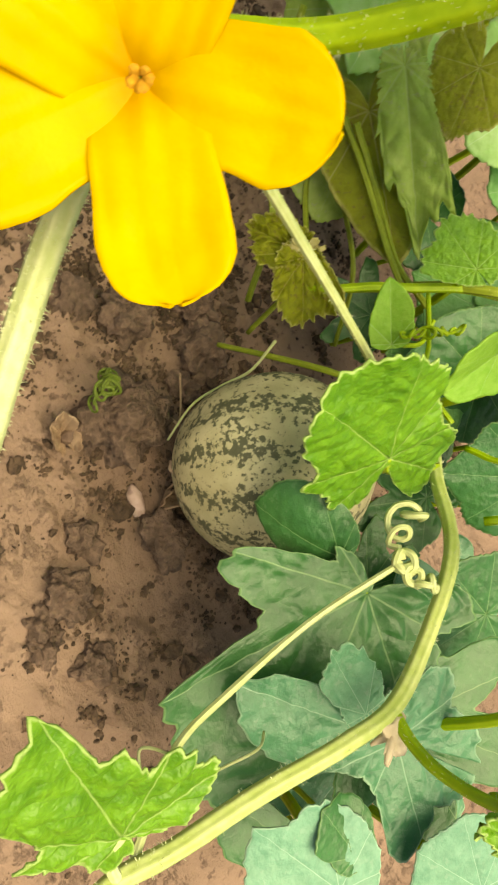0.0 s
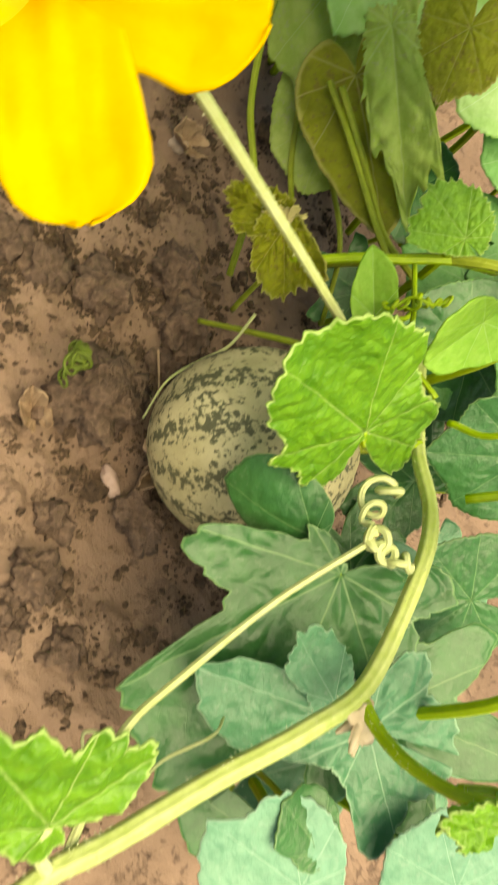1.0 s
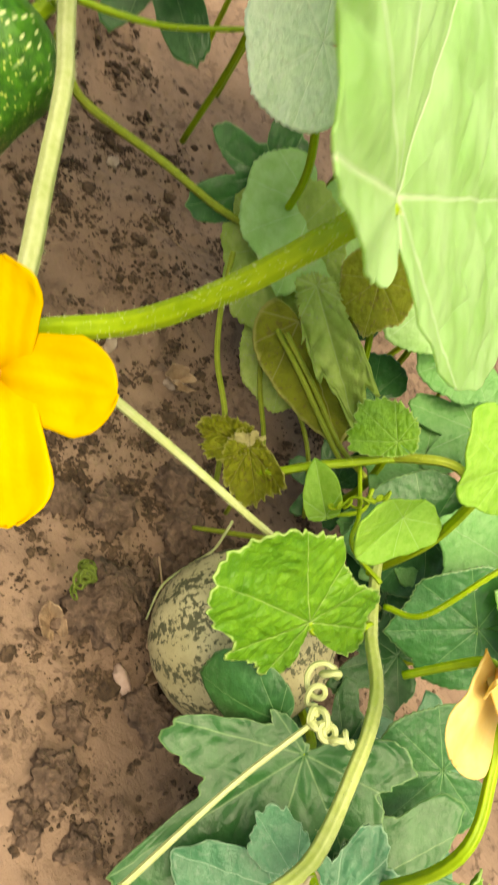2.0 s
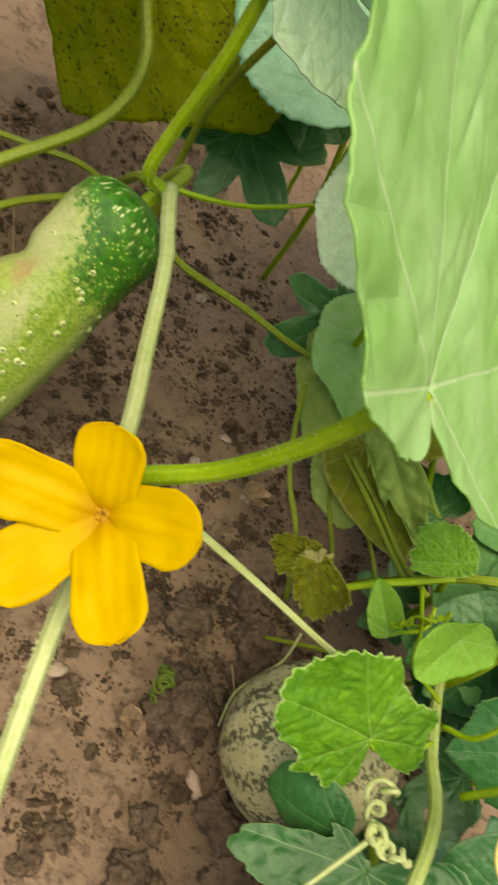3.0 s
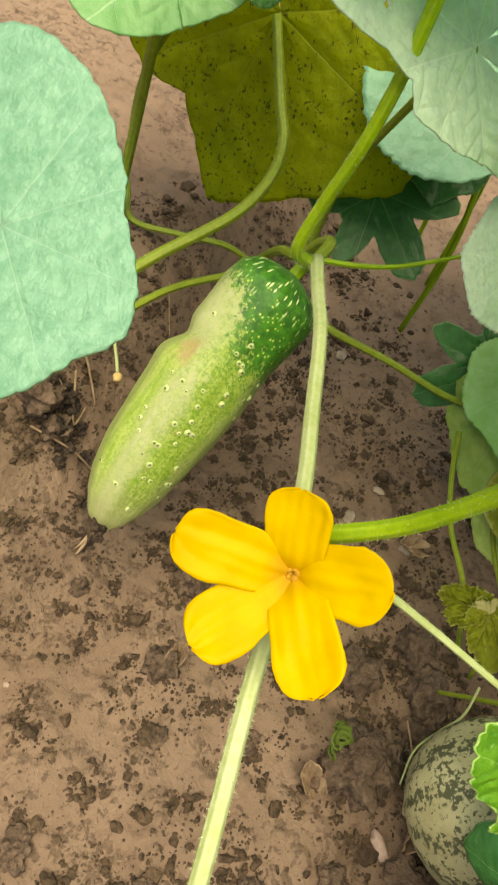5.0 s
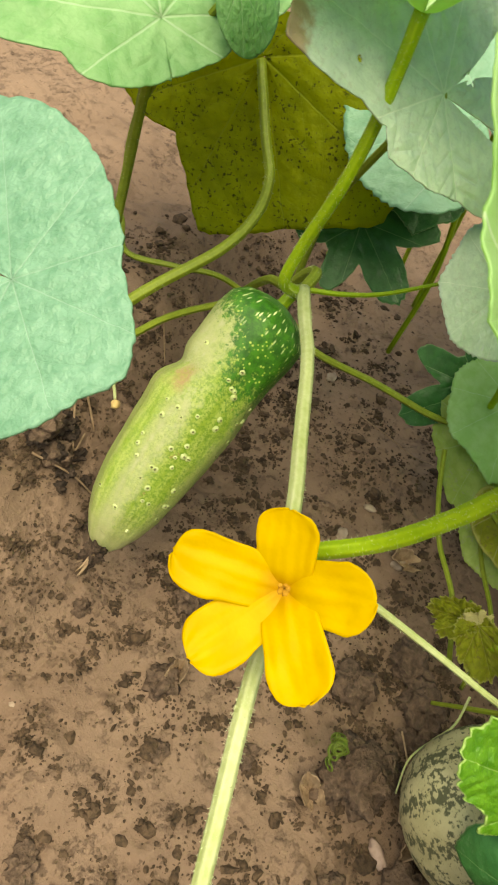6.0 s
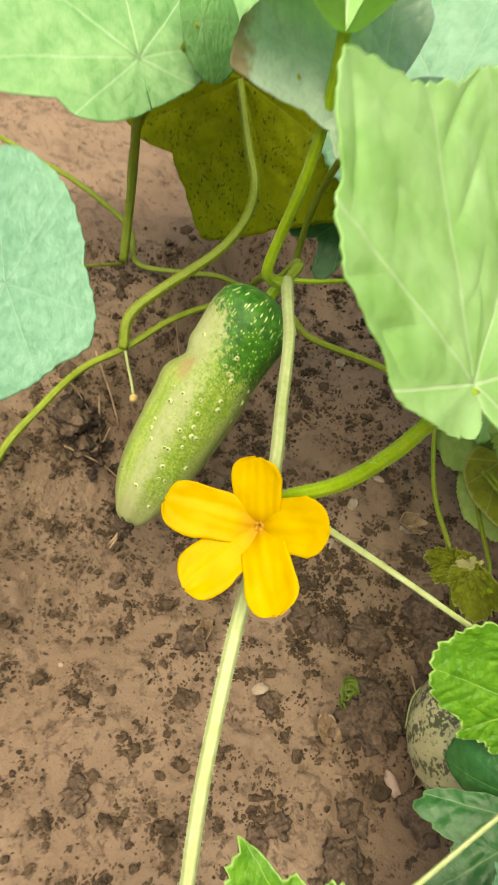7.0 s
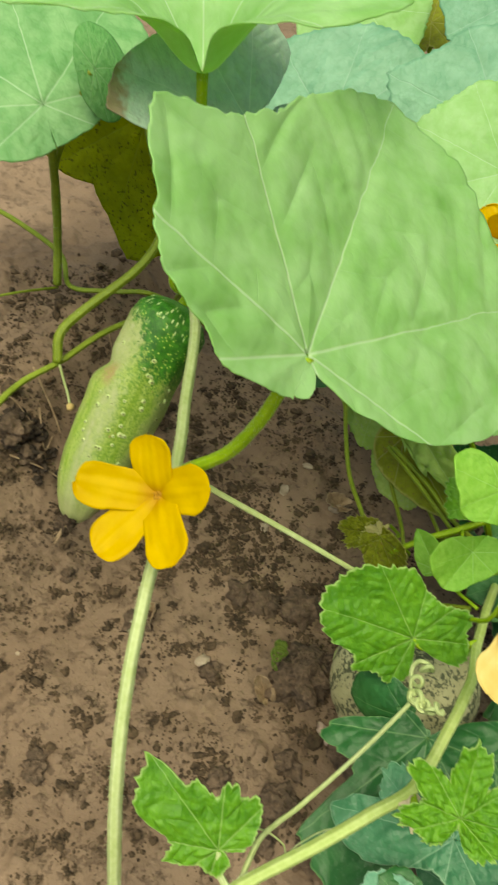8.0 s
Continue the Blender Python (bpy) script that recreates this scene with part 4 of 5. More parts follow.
def petal(c, centre, tip, facing, width, point, seed, mat, lift=0.10):
    b, t = dm(*centre), dm(*tip)
    size = (t - b).length
    ay = (t - b).normalized()
    ax = ay.cross(Vector(facing)).normalized()
    az = ax.cross(ay)
    bm = bmesh.new()
    uv = bm.loops.layers.uv.new("UVMap")
    rows, flat = [], {}
    ks, ws = zip((0, 0.24), (0.2, 0.33), (0.4, 0.36), (0.55, 0.37), (0.72, 0.39), (0.82, 0.375), (0.90, 0.325), (0.95, 0.26), (0.98, 0.18), (0.995, 0.10), (1.0, 0.05))
    n_k, n_s = 36, 9
    for i in range(n_k + 1):
        k = 1 - (1 - i / n_k) ** 1.7
        w = width * float(np.interp(k, ks, ws)) * (1 - point * max(0.0, k - 0.7))
        row = []
        for j in range(-n_s, n_s + 1):
            s = j / n_s
            edge = 0.03 * noise.noise(Vector((s * 2.2, k * 4, seed * 3.3))) * max(0.0, min(1.0, (k - 0.3) / 0.3, (1 - k) / 0.15))
            y = k + edge
            z = 0.05 - 0.16 * math.exp(-k * 5) + lift * k * k + 0.07 * s * s * k * math.sin(k * 3) + 0.02 * math.exp(-(s / 0.15) ** 2) * (1 - k) + 0.004 * (seed % 5)
            z += 0.05 * k * noise.noise(Vector((s * 1.6, k * 2.6, seed * 2.1))) + 0.015 * math.sin(9 * k + 4 * s + seed) * abs(s) * k
            v = bm.verts.new(b + (ax * (w * s * 2 * 0.5 + edge) + ay * y + az * z) * size)
            flat[v] = (s * w, k)
            row.append(v)
        rows.append(row)
    for r0, r1 in zip(rows, rows[1:]):
        for j in range(2 * n_s):
            f = bm.faces.new((r0[j], r0[j + 1], r1[j + 1], r1[j]))
            for loop in f.loops:
                loop[uv].uv = flat[loop.vert]
    ob = part("petal", bm, mat, c)
    mod = ob.modifiers.new("thickness", "SOLIDIFY")
    mod.thickness = 0.0004
    return ob


def flower():
    c = thing("flower", dm(0.342, 1.077, 1.27), "open yellow cucumber flower with five rounded petals", "flower")
    centre, facing = (0.391, 1.015, 1.438), (0.227, -0.65, 0.726)
    for k, (tip, width, point) in enumerate((((0.271, 1.088, 1.594), 1.0, 0.0), ((0.652, 0.953, 1.377), 0.80, 0.0), ((0.399, 0.791, 1.272), 0.76, 0.0),
                                             ((0.172, 0.835, 1.421), 0.74, 0.0), ((0.559, 1.155, 1.563), 0.90, 0.9))):
        petal(c, centre, tip, facing, width, point, k + 1, M_PETAL)
    m = plain_material("flower_throat", (0.32, 0.15, 0.01), (0.52, 0.28, 0.02), 700, 0.8, 0.6, 0.001)
    mid, f = dm(*centre), Vector(facing).normalized()
    u = f.orthogonal().normalized()
    v = f.cross(u)
    for k in range(5):
        a = 2 * math.pi * k / 5
        tmp = lump(0.0013, k + 1, 0.4, 1.0, 2, (0.9, 0.9, 1.2))
        bmesh.ops.transform(tmp, matrix=Matrix.Translation(mid + (u * math.cos(a) + v * math.sin(a)) * 0.0013 - f * 0.0024) @ f.to_track_quat("Z", "Y").to_matrix().to_4x4(), verts=tmp.verts)
        part("stamen", tmp, m, c, "orange-brown stamen")
    stem("calyx", [(0.380, 1.040, 1.405), (0.368, 1.054, 1.355), (0.345, 1.075, 1.27)], 1.6, 1.3, M_STEM, c, hair=2.0, label="hairy green calyx")
    return c


flower()

side_flower = thing("flower", dm(1.47, 1.80, 1.28), "pale yellow flower half seen among the leaves", "flower")
for k, tip in enumerate(((1.50, 1.53, 1.26), (1.60, 1.64, 1.36), (1.40, 1.66, 1.40), (1.58, 1.80, 1.45))):
    petal(side_flower, (1.46, 1.78, 1.32), tip, (0.5, -0.5, 0.7), 1.0, 0.0, 11 + k, M_PETAL_PALE)
stem("pedicel", [(1.46, 1.78, 1.31), (1.45, 1.84, 1.2), (1.40, 1.75, 1.02)], 1.4, 1.2, M_STEM, side_flower)
far_flower = thing("flower", dm(0.12, 3.02, 1.5), "small yellow flower deep among the leaves", "flower")
for k, tip in enumerate(((0.04, 2.86, 1.70), (0.20, 2.90, 1.66), (0.12, 2.98, 1.80), (0.22, 3.02, 1.74), (0.0, 2.98, 1.76))):
    petal(far_flower, (0.12, 2.98, 1.64), tip, (0.5, -0.6, 0.6), 1.1, 0.0, 15 + k, M_PETAL)
stem("pedicel", [(0.12, 2.98, 1.63), (0.14, 3.1, 1.4), (0.1, 3.4, 0.6), (0.1, 3.4, 0.0)], 1.2, 1.2, M_STEM, far_flower)

# ---- melon plant ----
melon_plant = thing("melon_plant", dm(1.35, 2.2, 0.0), "melon plant with dark lobed leaves and a hairy vine", "plant")
stem("vine", [(1.1, 2.45, 0.0), (1.08, 2.40, 0.4), (1.12, 2.28, 0.64), (1.20, 2.09, 0.74), (1.27, 1.95, 0.80), (1.32, 1.85, 0.85), (1.39, 1.73, 0.93), (1.435, 1.62, 0.98), (1.485, 1.48, 1.0), (1.55, 1.26, 1.01), (1.53, 1.10, 1.0), (1.495, 0.91, 0.95), (1.457, 0.727, 0.93), (1.44, 0.64, 0.90), (1.42, 0.5, 0.86), (1.35, 0.2, 0.5), (1.3, 0.0, 0.0)], 1.85, 2.1, M_STEM_VINE, melon_plant, hair=2.0, label="pale green hairy vine")
stem("vine", [(1.56, 1.24, 1.0), (1.60, 1.20, 1.06), (1.63, 1.17, 1.14), (1.66, 1.16, 1.24), (1.70, 1.19, 1.31)], 1.4, 1.2, M_STEM, melon_plant, hair=1.5)
young = leaf("leaf", (1.154, 1.662, 0.906), (0.925, 1.643, 1.144), (0.71, -0.26, 0.66), "notched", M_LEAF_YOUNG, melon_plant, "young yellow-green toothed leaf", seed=7, tooth=0.06, teeth=46, rings=34, spokes=320, wave=0.05, quilt=0.02, notch=180.0)
stem("petiole", [(1.151, 1.667, 0.898), (1.19, 1.69, 0.86), (1.25, 1.79, 0.82), (1.29, 1.90, 0.83)], 1.2, 1.4, M_STEM, young, hair=1.0)
D_FACE = (-0.08, -0.40, 0.91)
split = leaf("leaf", (1.439, 1.493, 0.792), (1.39, 0.968, 0.557), D_FACE, "many_lobed", M_LEAF_DARK, melon_plant, "dark green lobed leaf with dusty edges", seed=8, tooth=0.06, teeth=30, rings=34, spokes=260, wave=0.03, quilt=0.014)
stem("petiole", [(1.43, 1.49, 0.785), (1.46, 1.56, 0.7), (1.5, 1.7, 0.5), (1.42, 2.0, 0.05)], 1.5, 1.6, M_STEM, split)
leaf("leaf", (1.335, 1.505, 0.745), (1.150, 1.355, 0.69), (0.33, -0.67, 0.67), "dome", M_LEAF_DARK, melon_plant, "dark glossy lobe folded up against the melon", seed=52, width=1.25, rings=22, tooth=0.02, cup=-0.5, wave=0.02)
grown(melon_plant, (1.604, 1.252, 0.885), (1.427, 1.256, 0.872), D_FACE, "side_lobe", M_LEAF_SEA, "pale dusty lobe with a toothed edge curling upward", (1.7, 1.5, 0.0), 53, tooth=0.12, teeth=26, rings=22, roll=0.5, wave=0.05)
grown(melon_plant, (1.723, 1.304, 0.871), (1.406, 1.077, 0.743), D_FACE, "broad_lobed", M_LEAF_SEA, "broad blue-green lobed leaf with dusty bloom", (1.75, 1.45, 0.0), 54, tooth=0.05, teeth=26, rings=32, spokes=240, wave=0.035, quilt=0.014)
grown(melon_plant, (1.835, 0.986, 0.883), (1.611, 0.909, 0.829), D_FACE, "low_lobed", M_LEAF_PALEBLUE, "pale bluish lobed leaf close to the vine", (1.9, 1.3, 0.0), 55, tooth=0.05, teeth=24, rings=26, wave=0.05)
grown(melon_plant, (1.80, 1.05, 0.905), (1.655, 1.03, 0.90), (-0.2, -0.2, 0.96), "side_lobe", M_LEAF_DARK, "darker lobe folded over a pale leaf", (1.86, 1.25, 0.1), 75, r=0.8, tooth=0.04, teeth=20, width=1.3, wave=0.06)
grown(melon_plant, (2.063, 1.248, 0.977), (1.893, 1.17, 0.928), D_FACE, "round", M_LEAF_PALEBLUE, "pale bluish broad leaf", (2.05, 1.4, 0.0), 56, width=1.0)
grown(melon_plant, (1.80, 1.45, 0.75), (2.1, 1.65, 0.9), D_FACE, "lobed", M_LEAF_DARK, "dark green leaf", (1.8, 1.7, 0.0), 57)
low = leaf("leaf", (1.34, 0.655, 0.985), (1.055, 0.602, 1.167), (0.55, -0.35, 0.76), "ragged", M_LEAF_YOUNG, melon_plant, "young lobed leaf with crinkled edge", seed=12, tooth=0.08, teeth=34, rings=34, spokes=320, wave=0.06, quilt=0.03, notch=180.0)
stem("petiole", [(1.342, 0.655, 0.977), (1.375, 0.63, 0.94), (1.44, 0.63, 0.90)], 1.0, 1.2, M_STEM_PALE, low)
grown(melon_plant, (1.70, 1.19, 1.32), (1.60, 1.33, 1.43), (0.41, -0.41, 0.82), "lobed", M_LEAF_YOUNG, "young green lobed leaf", (1.66, 1.17, 1.24), 58, r=1.0, width=1.15, tooth=0.14, teeth=30, rings=34, spokes=300, wave=0.16, roll=0.5, quilt=0.06)
grown(melon_plant, (1.07, 2.006, 1.485), (1.032, 1.84, 1.471), (0.64, -0.21, 0.74), "bulging", M_LEAF_LIME, "smooth light green leaf", (1.2, 2.25, 0.5), 59, tooth=0.01, rings=24, wave=0.05)
grown(melon_plant, (1.06, 2.03, 1.07), (1.08, 1.88, 0.98), (0.67, -0.33, 0.67), "bulging", M_LEAF_LIME, "small light green leaf", (1.12, 2.12, 0.9), 60, r=0.8, width=0.85, tooth=0.01, fold=0.3, notch=180.0)
grown(melon_plant, (0.191, 2.544, 0.864), (0.744, 2.484, 0.66), (0.15, -0.72, 0.62), "jagged", M_LEAF_DUSTY, "long dusty leaf with a toothed edge hanging down", (0.2, 3.0, 0.0), 61, tooth=0.22, teeth=22, rings=30, spokes=220, wave=0.05, quilt=0.03)
grown(melon_plant, (-0.08, 2.67, 0.73), (0.30, 2.54, 0.46), (0.15, -0.72, 0.62), "cucumber", M_LEAF_DUSTY, "greyish dusty leaf hanging in the shade", (-0.2, 3.0, 0.0), 66, width=0.75, tooth=0.05, teeth=30, rings=22)
grown(melon_plant, (0.23, 2.56, 0.67), (0.75, 2.43, 0.60), (0.15, -0.72, 0.62), "pointed", M_LEAF_OLD, "plain olive leaf in the shade", (0.2, 2.95, 0.0), 67, width=1.0, tooth=0.02, rings=20)
grown(melon_plant, (0.25, 2.62, 0.51), (0.46, 2.46, 0.33), (0.15, -0.72, 0.62), "round", M_LEAF_DUSTY, "dull olive leaf in the shade", (0.3, 3.0, 0.0), 62, width=0.8)
grown(melon_plant, (0.858, 2.395, 0.89), (0.663, 2.344, 0.879), (0.15, -0.72, 0.62), "broad", M_LEAF_YOUNG, "bright yellow-green leaf with a toothed crinkled edge", (0.9, 2.6, 0.0), 65, tooth=0.12, teeth=34, wave=0.06, rings=26)
grown(melon_plant, (0.30, 2.73, 0.98), (0.45, 2.62, 0.84), (0.15, -0.72, 0.62), "cucumber", M_LEAF_OLD, "yellowish leaf in the shade", (0.6, 3.0, 0.0), 63, width=0.9, tooth=0.05)
stem("petiole", [(0.22, 2.46, 0.64), (0.41, 2.43, 0.64), (0.68, 2.38, 0.63), (0.80, 2.34, 0.65)], 1.2, 1.0, M_STEM_DIM, melon_plant)
grown(melon_plant, (0.938, 2.066, 0.734), (0.747, 2.103, 0.811), (0.10, -0.78, 0.62), "oval", M_LEAF_LIME, "small pointed light leaf", (0.95, 2.35, 0.7), 64, r=0.8, tooth=0.0, fold=0.25)
grown(melon_plant, (0.575, 2.10, 0.535), (0.775, 2.065, 0.425), (0.10, -0.70, 0.70), "broad", M_LEAF_OLD, "yellowing young leaf cupped and hanging down", (0.42, 2.40, 0.2), 68, r=0.9, width=0.80, tooth=0.10, teeth=30, rings=30, spokes=240, wave=0.12, cup=0.3, fold=0.2, quilt=0.06)
grown(melon_plant, (0.545, 2.095, 0.52), (0.395, 1.985, 0.485), (0.10, -0.60, 0.8), "broad", M_LEAF_OLD, "yellowing withered leaf with a ruffled edge", (0.62, 2.35, 0.2), 69, r=0.8, tooth=0.16, teeth=22, rings=30, spokes=240, wave=0.22, width=0.72, fold=0.3, quilt=0.10)
grown(melon_plant, (0.565, 2.10, 0.55), (0.525, 2.09, 0.60), (0.20, -0.75, 0.62), "broad", M_BUFF_LEAF, "pale toothed crown of withered tissue at the stalk", (0.60, 2.2, 0.4), 76, r=0.6, tooth=0.45, teeth=9, wave=0.15, width=1.5, quilt=0.04)
stem("vine", [(0.665, 2.10, 0.50), (0.709, 2.115, 0.583), (0.76, 2.21, 0.65), (0.818, 2.311, 0.698), (0.90, 2.45, 0.78), (1.0, 2.62, 0.8)], 1.5, 1.6, M_STEM, melon_plant, hair=0.8)
# Fill-in leaves at the right edge; the dark ones carry shade as colour.
grown(melon_plant, (1.5, 2.2, 0.9), (1.35, 2.0, 0.75), (0.4, -0.4, 0.8), "cucumber", M_LEAF_DARK, "leaf coloured dark for the shade", (1.6, 2.4, 0.0), 70, width=1.0)
grown(melon_plant, (1.2, 2.45, 0.7), (1.05, 2.2, 0.55), (0.3, -0.5, 0.8), "cucumber", M_LEAF_DARK, "leaf coloured dark for the shade", (1.2, 2.7, 0.0), 71)
grown(melon_plant, (1.75, 1.85, 0.8), (1.6, 1.65, 0.7), (0.3, -0.4, 0.85), "cucumber", M_LEAF_DARK, "leaf coloured dark for the shade", (1.8, 2.0, 0.0), 72)
grown(melon_plant, (1.2, 2.75, 1.1), (0.95, 2.55, 1.05), (0.3, -0.5, 0.8), "cucumber", M_LEAF, "green leaf", (1.25, 3.0, 0.0), 73)
grown(melon_plant, (1.65, 2.35, 1.1), (1.4, 2.2, 1.05), (0.3, -0.4, 0.85), "cucumber", M_LEAF, "green leaf", (1.7, 2.6, 0.0), 74)
# Filler leaves, many dark green in place of shade on the soil.
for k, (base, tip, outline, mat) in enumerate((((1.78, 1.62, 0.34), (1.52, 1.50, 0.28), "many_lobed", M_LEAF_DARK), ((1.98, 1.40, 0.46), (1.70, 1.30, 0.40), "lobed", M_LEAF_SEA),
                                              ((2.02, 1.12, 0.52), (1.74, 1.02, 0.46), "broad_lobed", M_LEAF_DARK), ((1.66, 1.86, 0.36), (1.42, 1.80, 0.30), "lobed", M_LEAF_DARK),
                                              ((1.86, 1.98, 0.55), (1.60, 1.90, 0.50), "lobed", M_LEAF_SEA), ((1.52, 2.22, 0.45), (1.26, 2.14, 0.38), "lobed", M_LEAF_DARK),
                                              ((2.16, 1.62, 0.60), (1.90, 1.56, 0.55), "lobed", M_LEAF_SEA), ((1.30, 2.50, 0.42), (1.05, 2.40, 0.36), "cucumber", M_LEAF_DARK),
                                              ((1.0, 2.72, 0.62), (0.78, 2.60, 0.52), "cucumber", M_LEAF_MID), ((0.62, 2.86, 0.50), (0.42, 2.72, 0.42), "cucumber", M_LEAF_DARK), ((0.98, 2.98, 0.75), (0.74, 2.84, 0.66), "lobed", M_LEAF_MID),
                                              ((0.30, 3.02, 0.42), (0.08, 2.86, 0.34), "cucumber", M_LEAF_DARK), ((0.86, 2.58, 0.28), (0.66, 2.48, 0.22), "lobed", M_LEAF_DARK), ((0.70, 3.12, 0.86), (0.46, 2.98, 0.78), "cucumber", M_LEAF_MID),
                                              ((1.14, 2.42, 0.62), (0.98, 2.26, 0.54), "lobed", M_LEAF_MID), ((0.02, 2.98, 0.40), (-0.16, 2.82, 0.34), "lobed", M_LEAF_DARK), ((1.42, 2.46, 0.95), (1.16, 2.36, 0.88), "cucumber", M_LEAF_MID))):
    grown(melon_plant, base, tip, (-0.05, -0.35, 0.93), outline, mat, "filler leaf deep in the undergrowth beside the melon", (base[0] + 0.05, base[1] + 0.15, 0.0), 90 + k, r=1.0, width=1.2, tooth=0.04, teeth=28)
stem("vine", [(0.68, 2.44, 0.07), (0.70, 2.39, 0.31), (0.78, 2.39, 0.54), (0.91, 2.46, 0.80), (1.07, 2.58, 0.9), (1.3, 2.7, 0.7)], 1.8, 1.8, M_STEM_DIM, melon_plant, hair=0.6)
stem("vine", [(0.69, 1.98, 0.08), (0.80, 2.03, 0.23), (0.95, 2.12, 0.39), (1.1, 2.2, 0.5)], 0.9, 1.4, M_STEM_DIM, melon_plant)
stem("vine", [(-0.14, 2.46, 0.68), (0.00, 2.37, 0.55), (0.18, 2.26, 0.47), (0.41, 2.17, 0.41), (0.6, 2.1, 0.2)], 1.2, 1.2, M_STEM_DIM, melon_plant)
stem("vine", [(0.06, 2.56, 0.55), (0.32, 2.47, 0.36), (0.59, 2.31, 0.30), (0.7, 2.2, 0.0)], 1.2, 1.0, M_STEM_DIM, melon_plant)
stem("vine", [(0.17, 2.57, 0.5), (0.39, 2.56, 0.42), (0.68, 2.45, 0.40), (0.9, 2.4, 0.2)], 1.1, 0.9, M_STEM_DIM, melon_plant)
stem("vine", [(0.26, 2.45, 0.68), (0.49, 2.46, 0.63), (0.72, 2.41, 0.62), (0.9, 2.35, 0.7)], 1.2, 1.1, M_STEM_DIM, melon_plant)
stem("shoot", [(0.86, 2.30, 0.76), (0.99, 2.14, 0.80), (1.06, 2.01, 0.83), (1.2, 1.98, 0.88)], 0.8, 0.8, M_STEM, melon_plant)
stem("shoot", [(1.24, 1.86, 0.98), (1.30, 1.86, 1.10), (1.28, 1.94, 1.34), (1.3, 2.1, 1.5)], 0.9, 0.7, M_STEM, melon_plant, hair=1.0)
stem("vine", [(1.80, 1.38, 0.6), (1.72, 1.46, 1.15), (1.62, 1.63, 1.25), (1.49, 1.78, 1.27)], 1.5, 1.4, M_STEM, melon_plant)
stem("tendril", [(1.34, 1.47, 0.985), (1.35, 1.25, 0.87), (1.36, 0.98, 0.83), (1.36, 0.87, 0.84), (1.375, 0.78, 0.88), (1.44, 0.66, 0.90)], 0.75, 0.95, M_TENDRIL, melon_plant, label="straight taut pale tendril")
stem("tendril", [(1.37, 0.78, 0.80), (1.33, 0.80, 0.81), (1.36, 0.83, 0.83), (1.42, 0.85, 0.84), (1.45, 0.84, 0.85), (1.45, 0.89, 0.86), (1.47, 0.98, 0.88), (1.5, 1.05, 0.8)], 0.35, 0.3, M_TENDRIL, melon_plant, label="fine wispy tendril", sides=6)


def coil(name, start, end, turns, radius, r, parent, lead_in=(), lead_out=(), mat=None, label=""):
    """A spring-like tendril between two places in decimetres; radius in decimetres."""
    a, b = Vector(start), Vector(end)
    t = (b - a).normalized()
    u = t.orthogonal().normalized()
    v = t.cross(u)
    n = int(turns * 10)
    pts = []
    for k in range(n + 1):
        f = k / n
        ang = 2 * math.pi * turns * f
        rad = radius * (1 + 0.35 * math.sin(9 * f + turns) + 0.2 * math.sin(23 * f))
        pts.append(tuple(a.lerp(b, f + 0.09 * math.sin(5.3 * f * turns)) + (u * math.cos(ang) + v * math.sin(ang)) * rad))
    return stem(name, [*lead_in, *pts, *lead_out], r, r, mat or M_TENDRIL, parent, steps=3, sides=8, label=label)


def tangle(name, places, turns, radius, r, parent, seed, mat=None, label="", squash=1.0):
    """A messy tendril: loops of wandering tilt and size along a line of places, all in decimetres."""
    axis = smooth_line(places, 24)
    n = int(turns * 9)
    pts = []
    for k in range(n + 1):
        f = k / n
        at = axis[min(len(axis) - 1, int(f * (len(axis) - 1)))]
        w = noise.noise_vector(Vector((f * turns * 0.9, seed * 3.7, 0.3)))
        normal = (Vector((0.3, -0.5, 0.6)) + w * 1.9).normalized()
        u = normal.cross(Vector((0.2, 0.9, 0.3))).normalized()
        v = normal.cross(u)
        ang = 2 * math.pi * turns * f
        rad = radius * (0.85 + 0.6 * noise.noise(Vector((f * turns * 0.7, seed, 5.0))))
        pts.append(tuple(at + (u * math.cos(ang) + v * math.sin(ang) * squash) * rad))
    return stem(name, [tuple(axis[0]), *pts, tuple(axis[-1])], r, r * 0.8, mat or M_TENDRIL, parent, steps=3, sides=8, label=label)


tangle("tendril", ((1.335, 1.475, 0.985), (1.36, 1.47, 0.99), (1.39, 1.475, 1.0), (1.425, 1.50, 1.02)), 6.5, 0.022, 1.0, melon_plant, 4, label="tightly knotted pale tendril round the vine")
tangle("tendril", ((1.30, 1.60, 0.97), (1.27, 1.585, 0.96), (1.285, 1.54, 0.95), (1.32, 1.50, 0.97)), 2.2, 0.036, 0.9, melon_plant, 9, label="loosely looped pale tendril")
coil("tendril", (1.00, 2.25, 0.86), (0.92, 2.05, 0.80), 9, 0.012, 0.5, melon_plant, mat=M_STEM, label="small coiled tendril")
stipule = lump(0.0035, 6, 0.8, 0.35, 3)
bmesh.ops.transform(stipule, matrix=Matrix.Translation(dm(1.585, 1.205, 1.02)), verts=stipule.verts)
M_BUFF = plain_material("buff_tissue", (0.42, 0.34, 0.22), (0.62, 0.52, 0.37), 300, 0.7, 0.4)
part("stipule", stipule, M_BUFF, melon_plant, "withered buff scrap at the vine's node")
for k, p in enumerate(((1.64, 1.16, 1.0), (1.61, 1.14, 1.03), (1.60, 1.17, 0.97))):
    stem("stipule", [(1.585, 1.205, 1.02), tuple(Vector((1.585, 1.205, 1.02)).lerp(Vector(p), 0.6)), p], 1.4, 0.4, M_BUFF, melon_plant, sides=6)

# ---- loose things on the soil ----
def soil_at(x, y, z=0.0):
    return Vector((x, y, soil_height(x, y) + z)) * 0.1


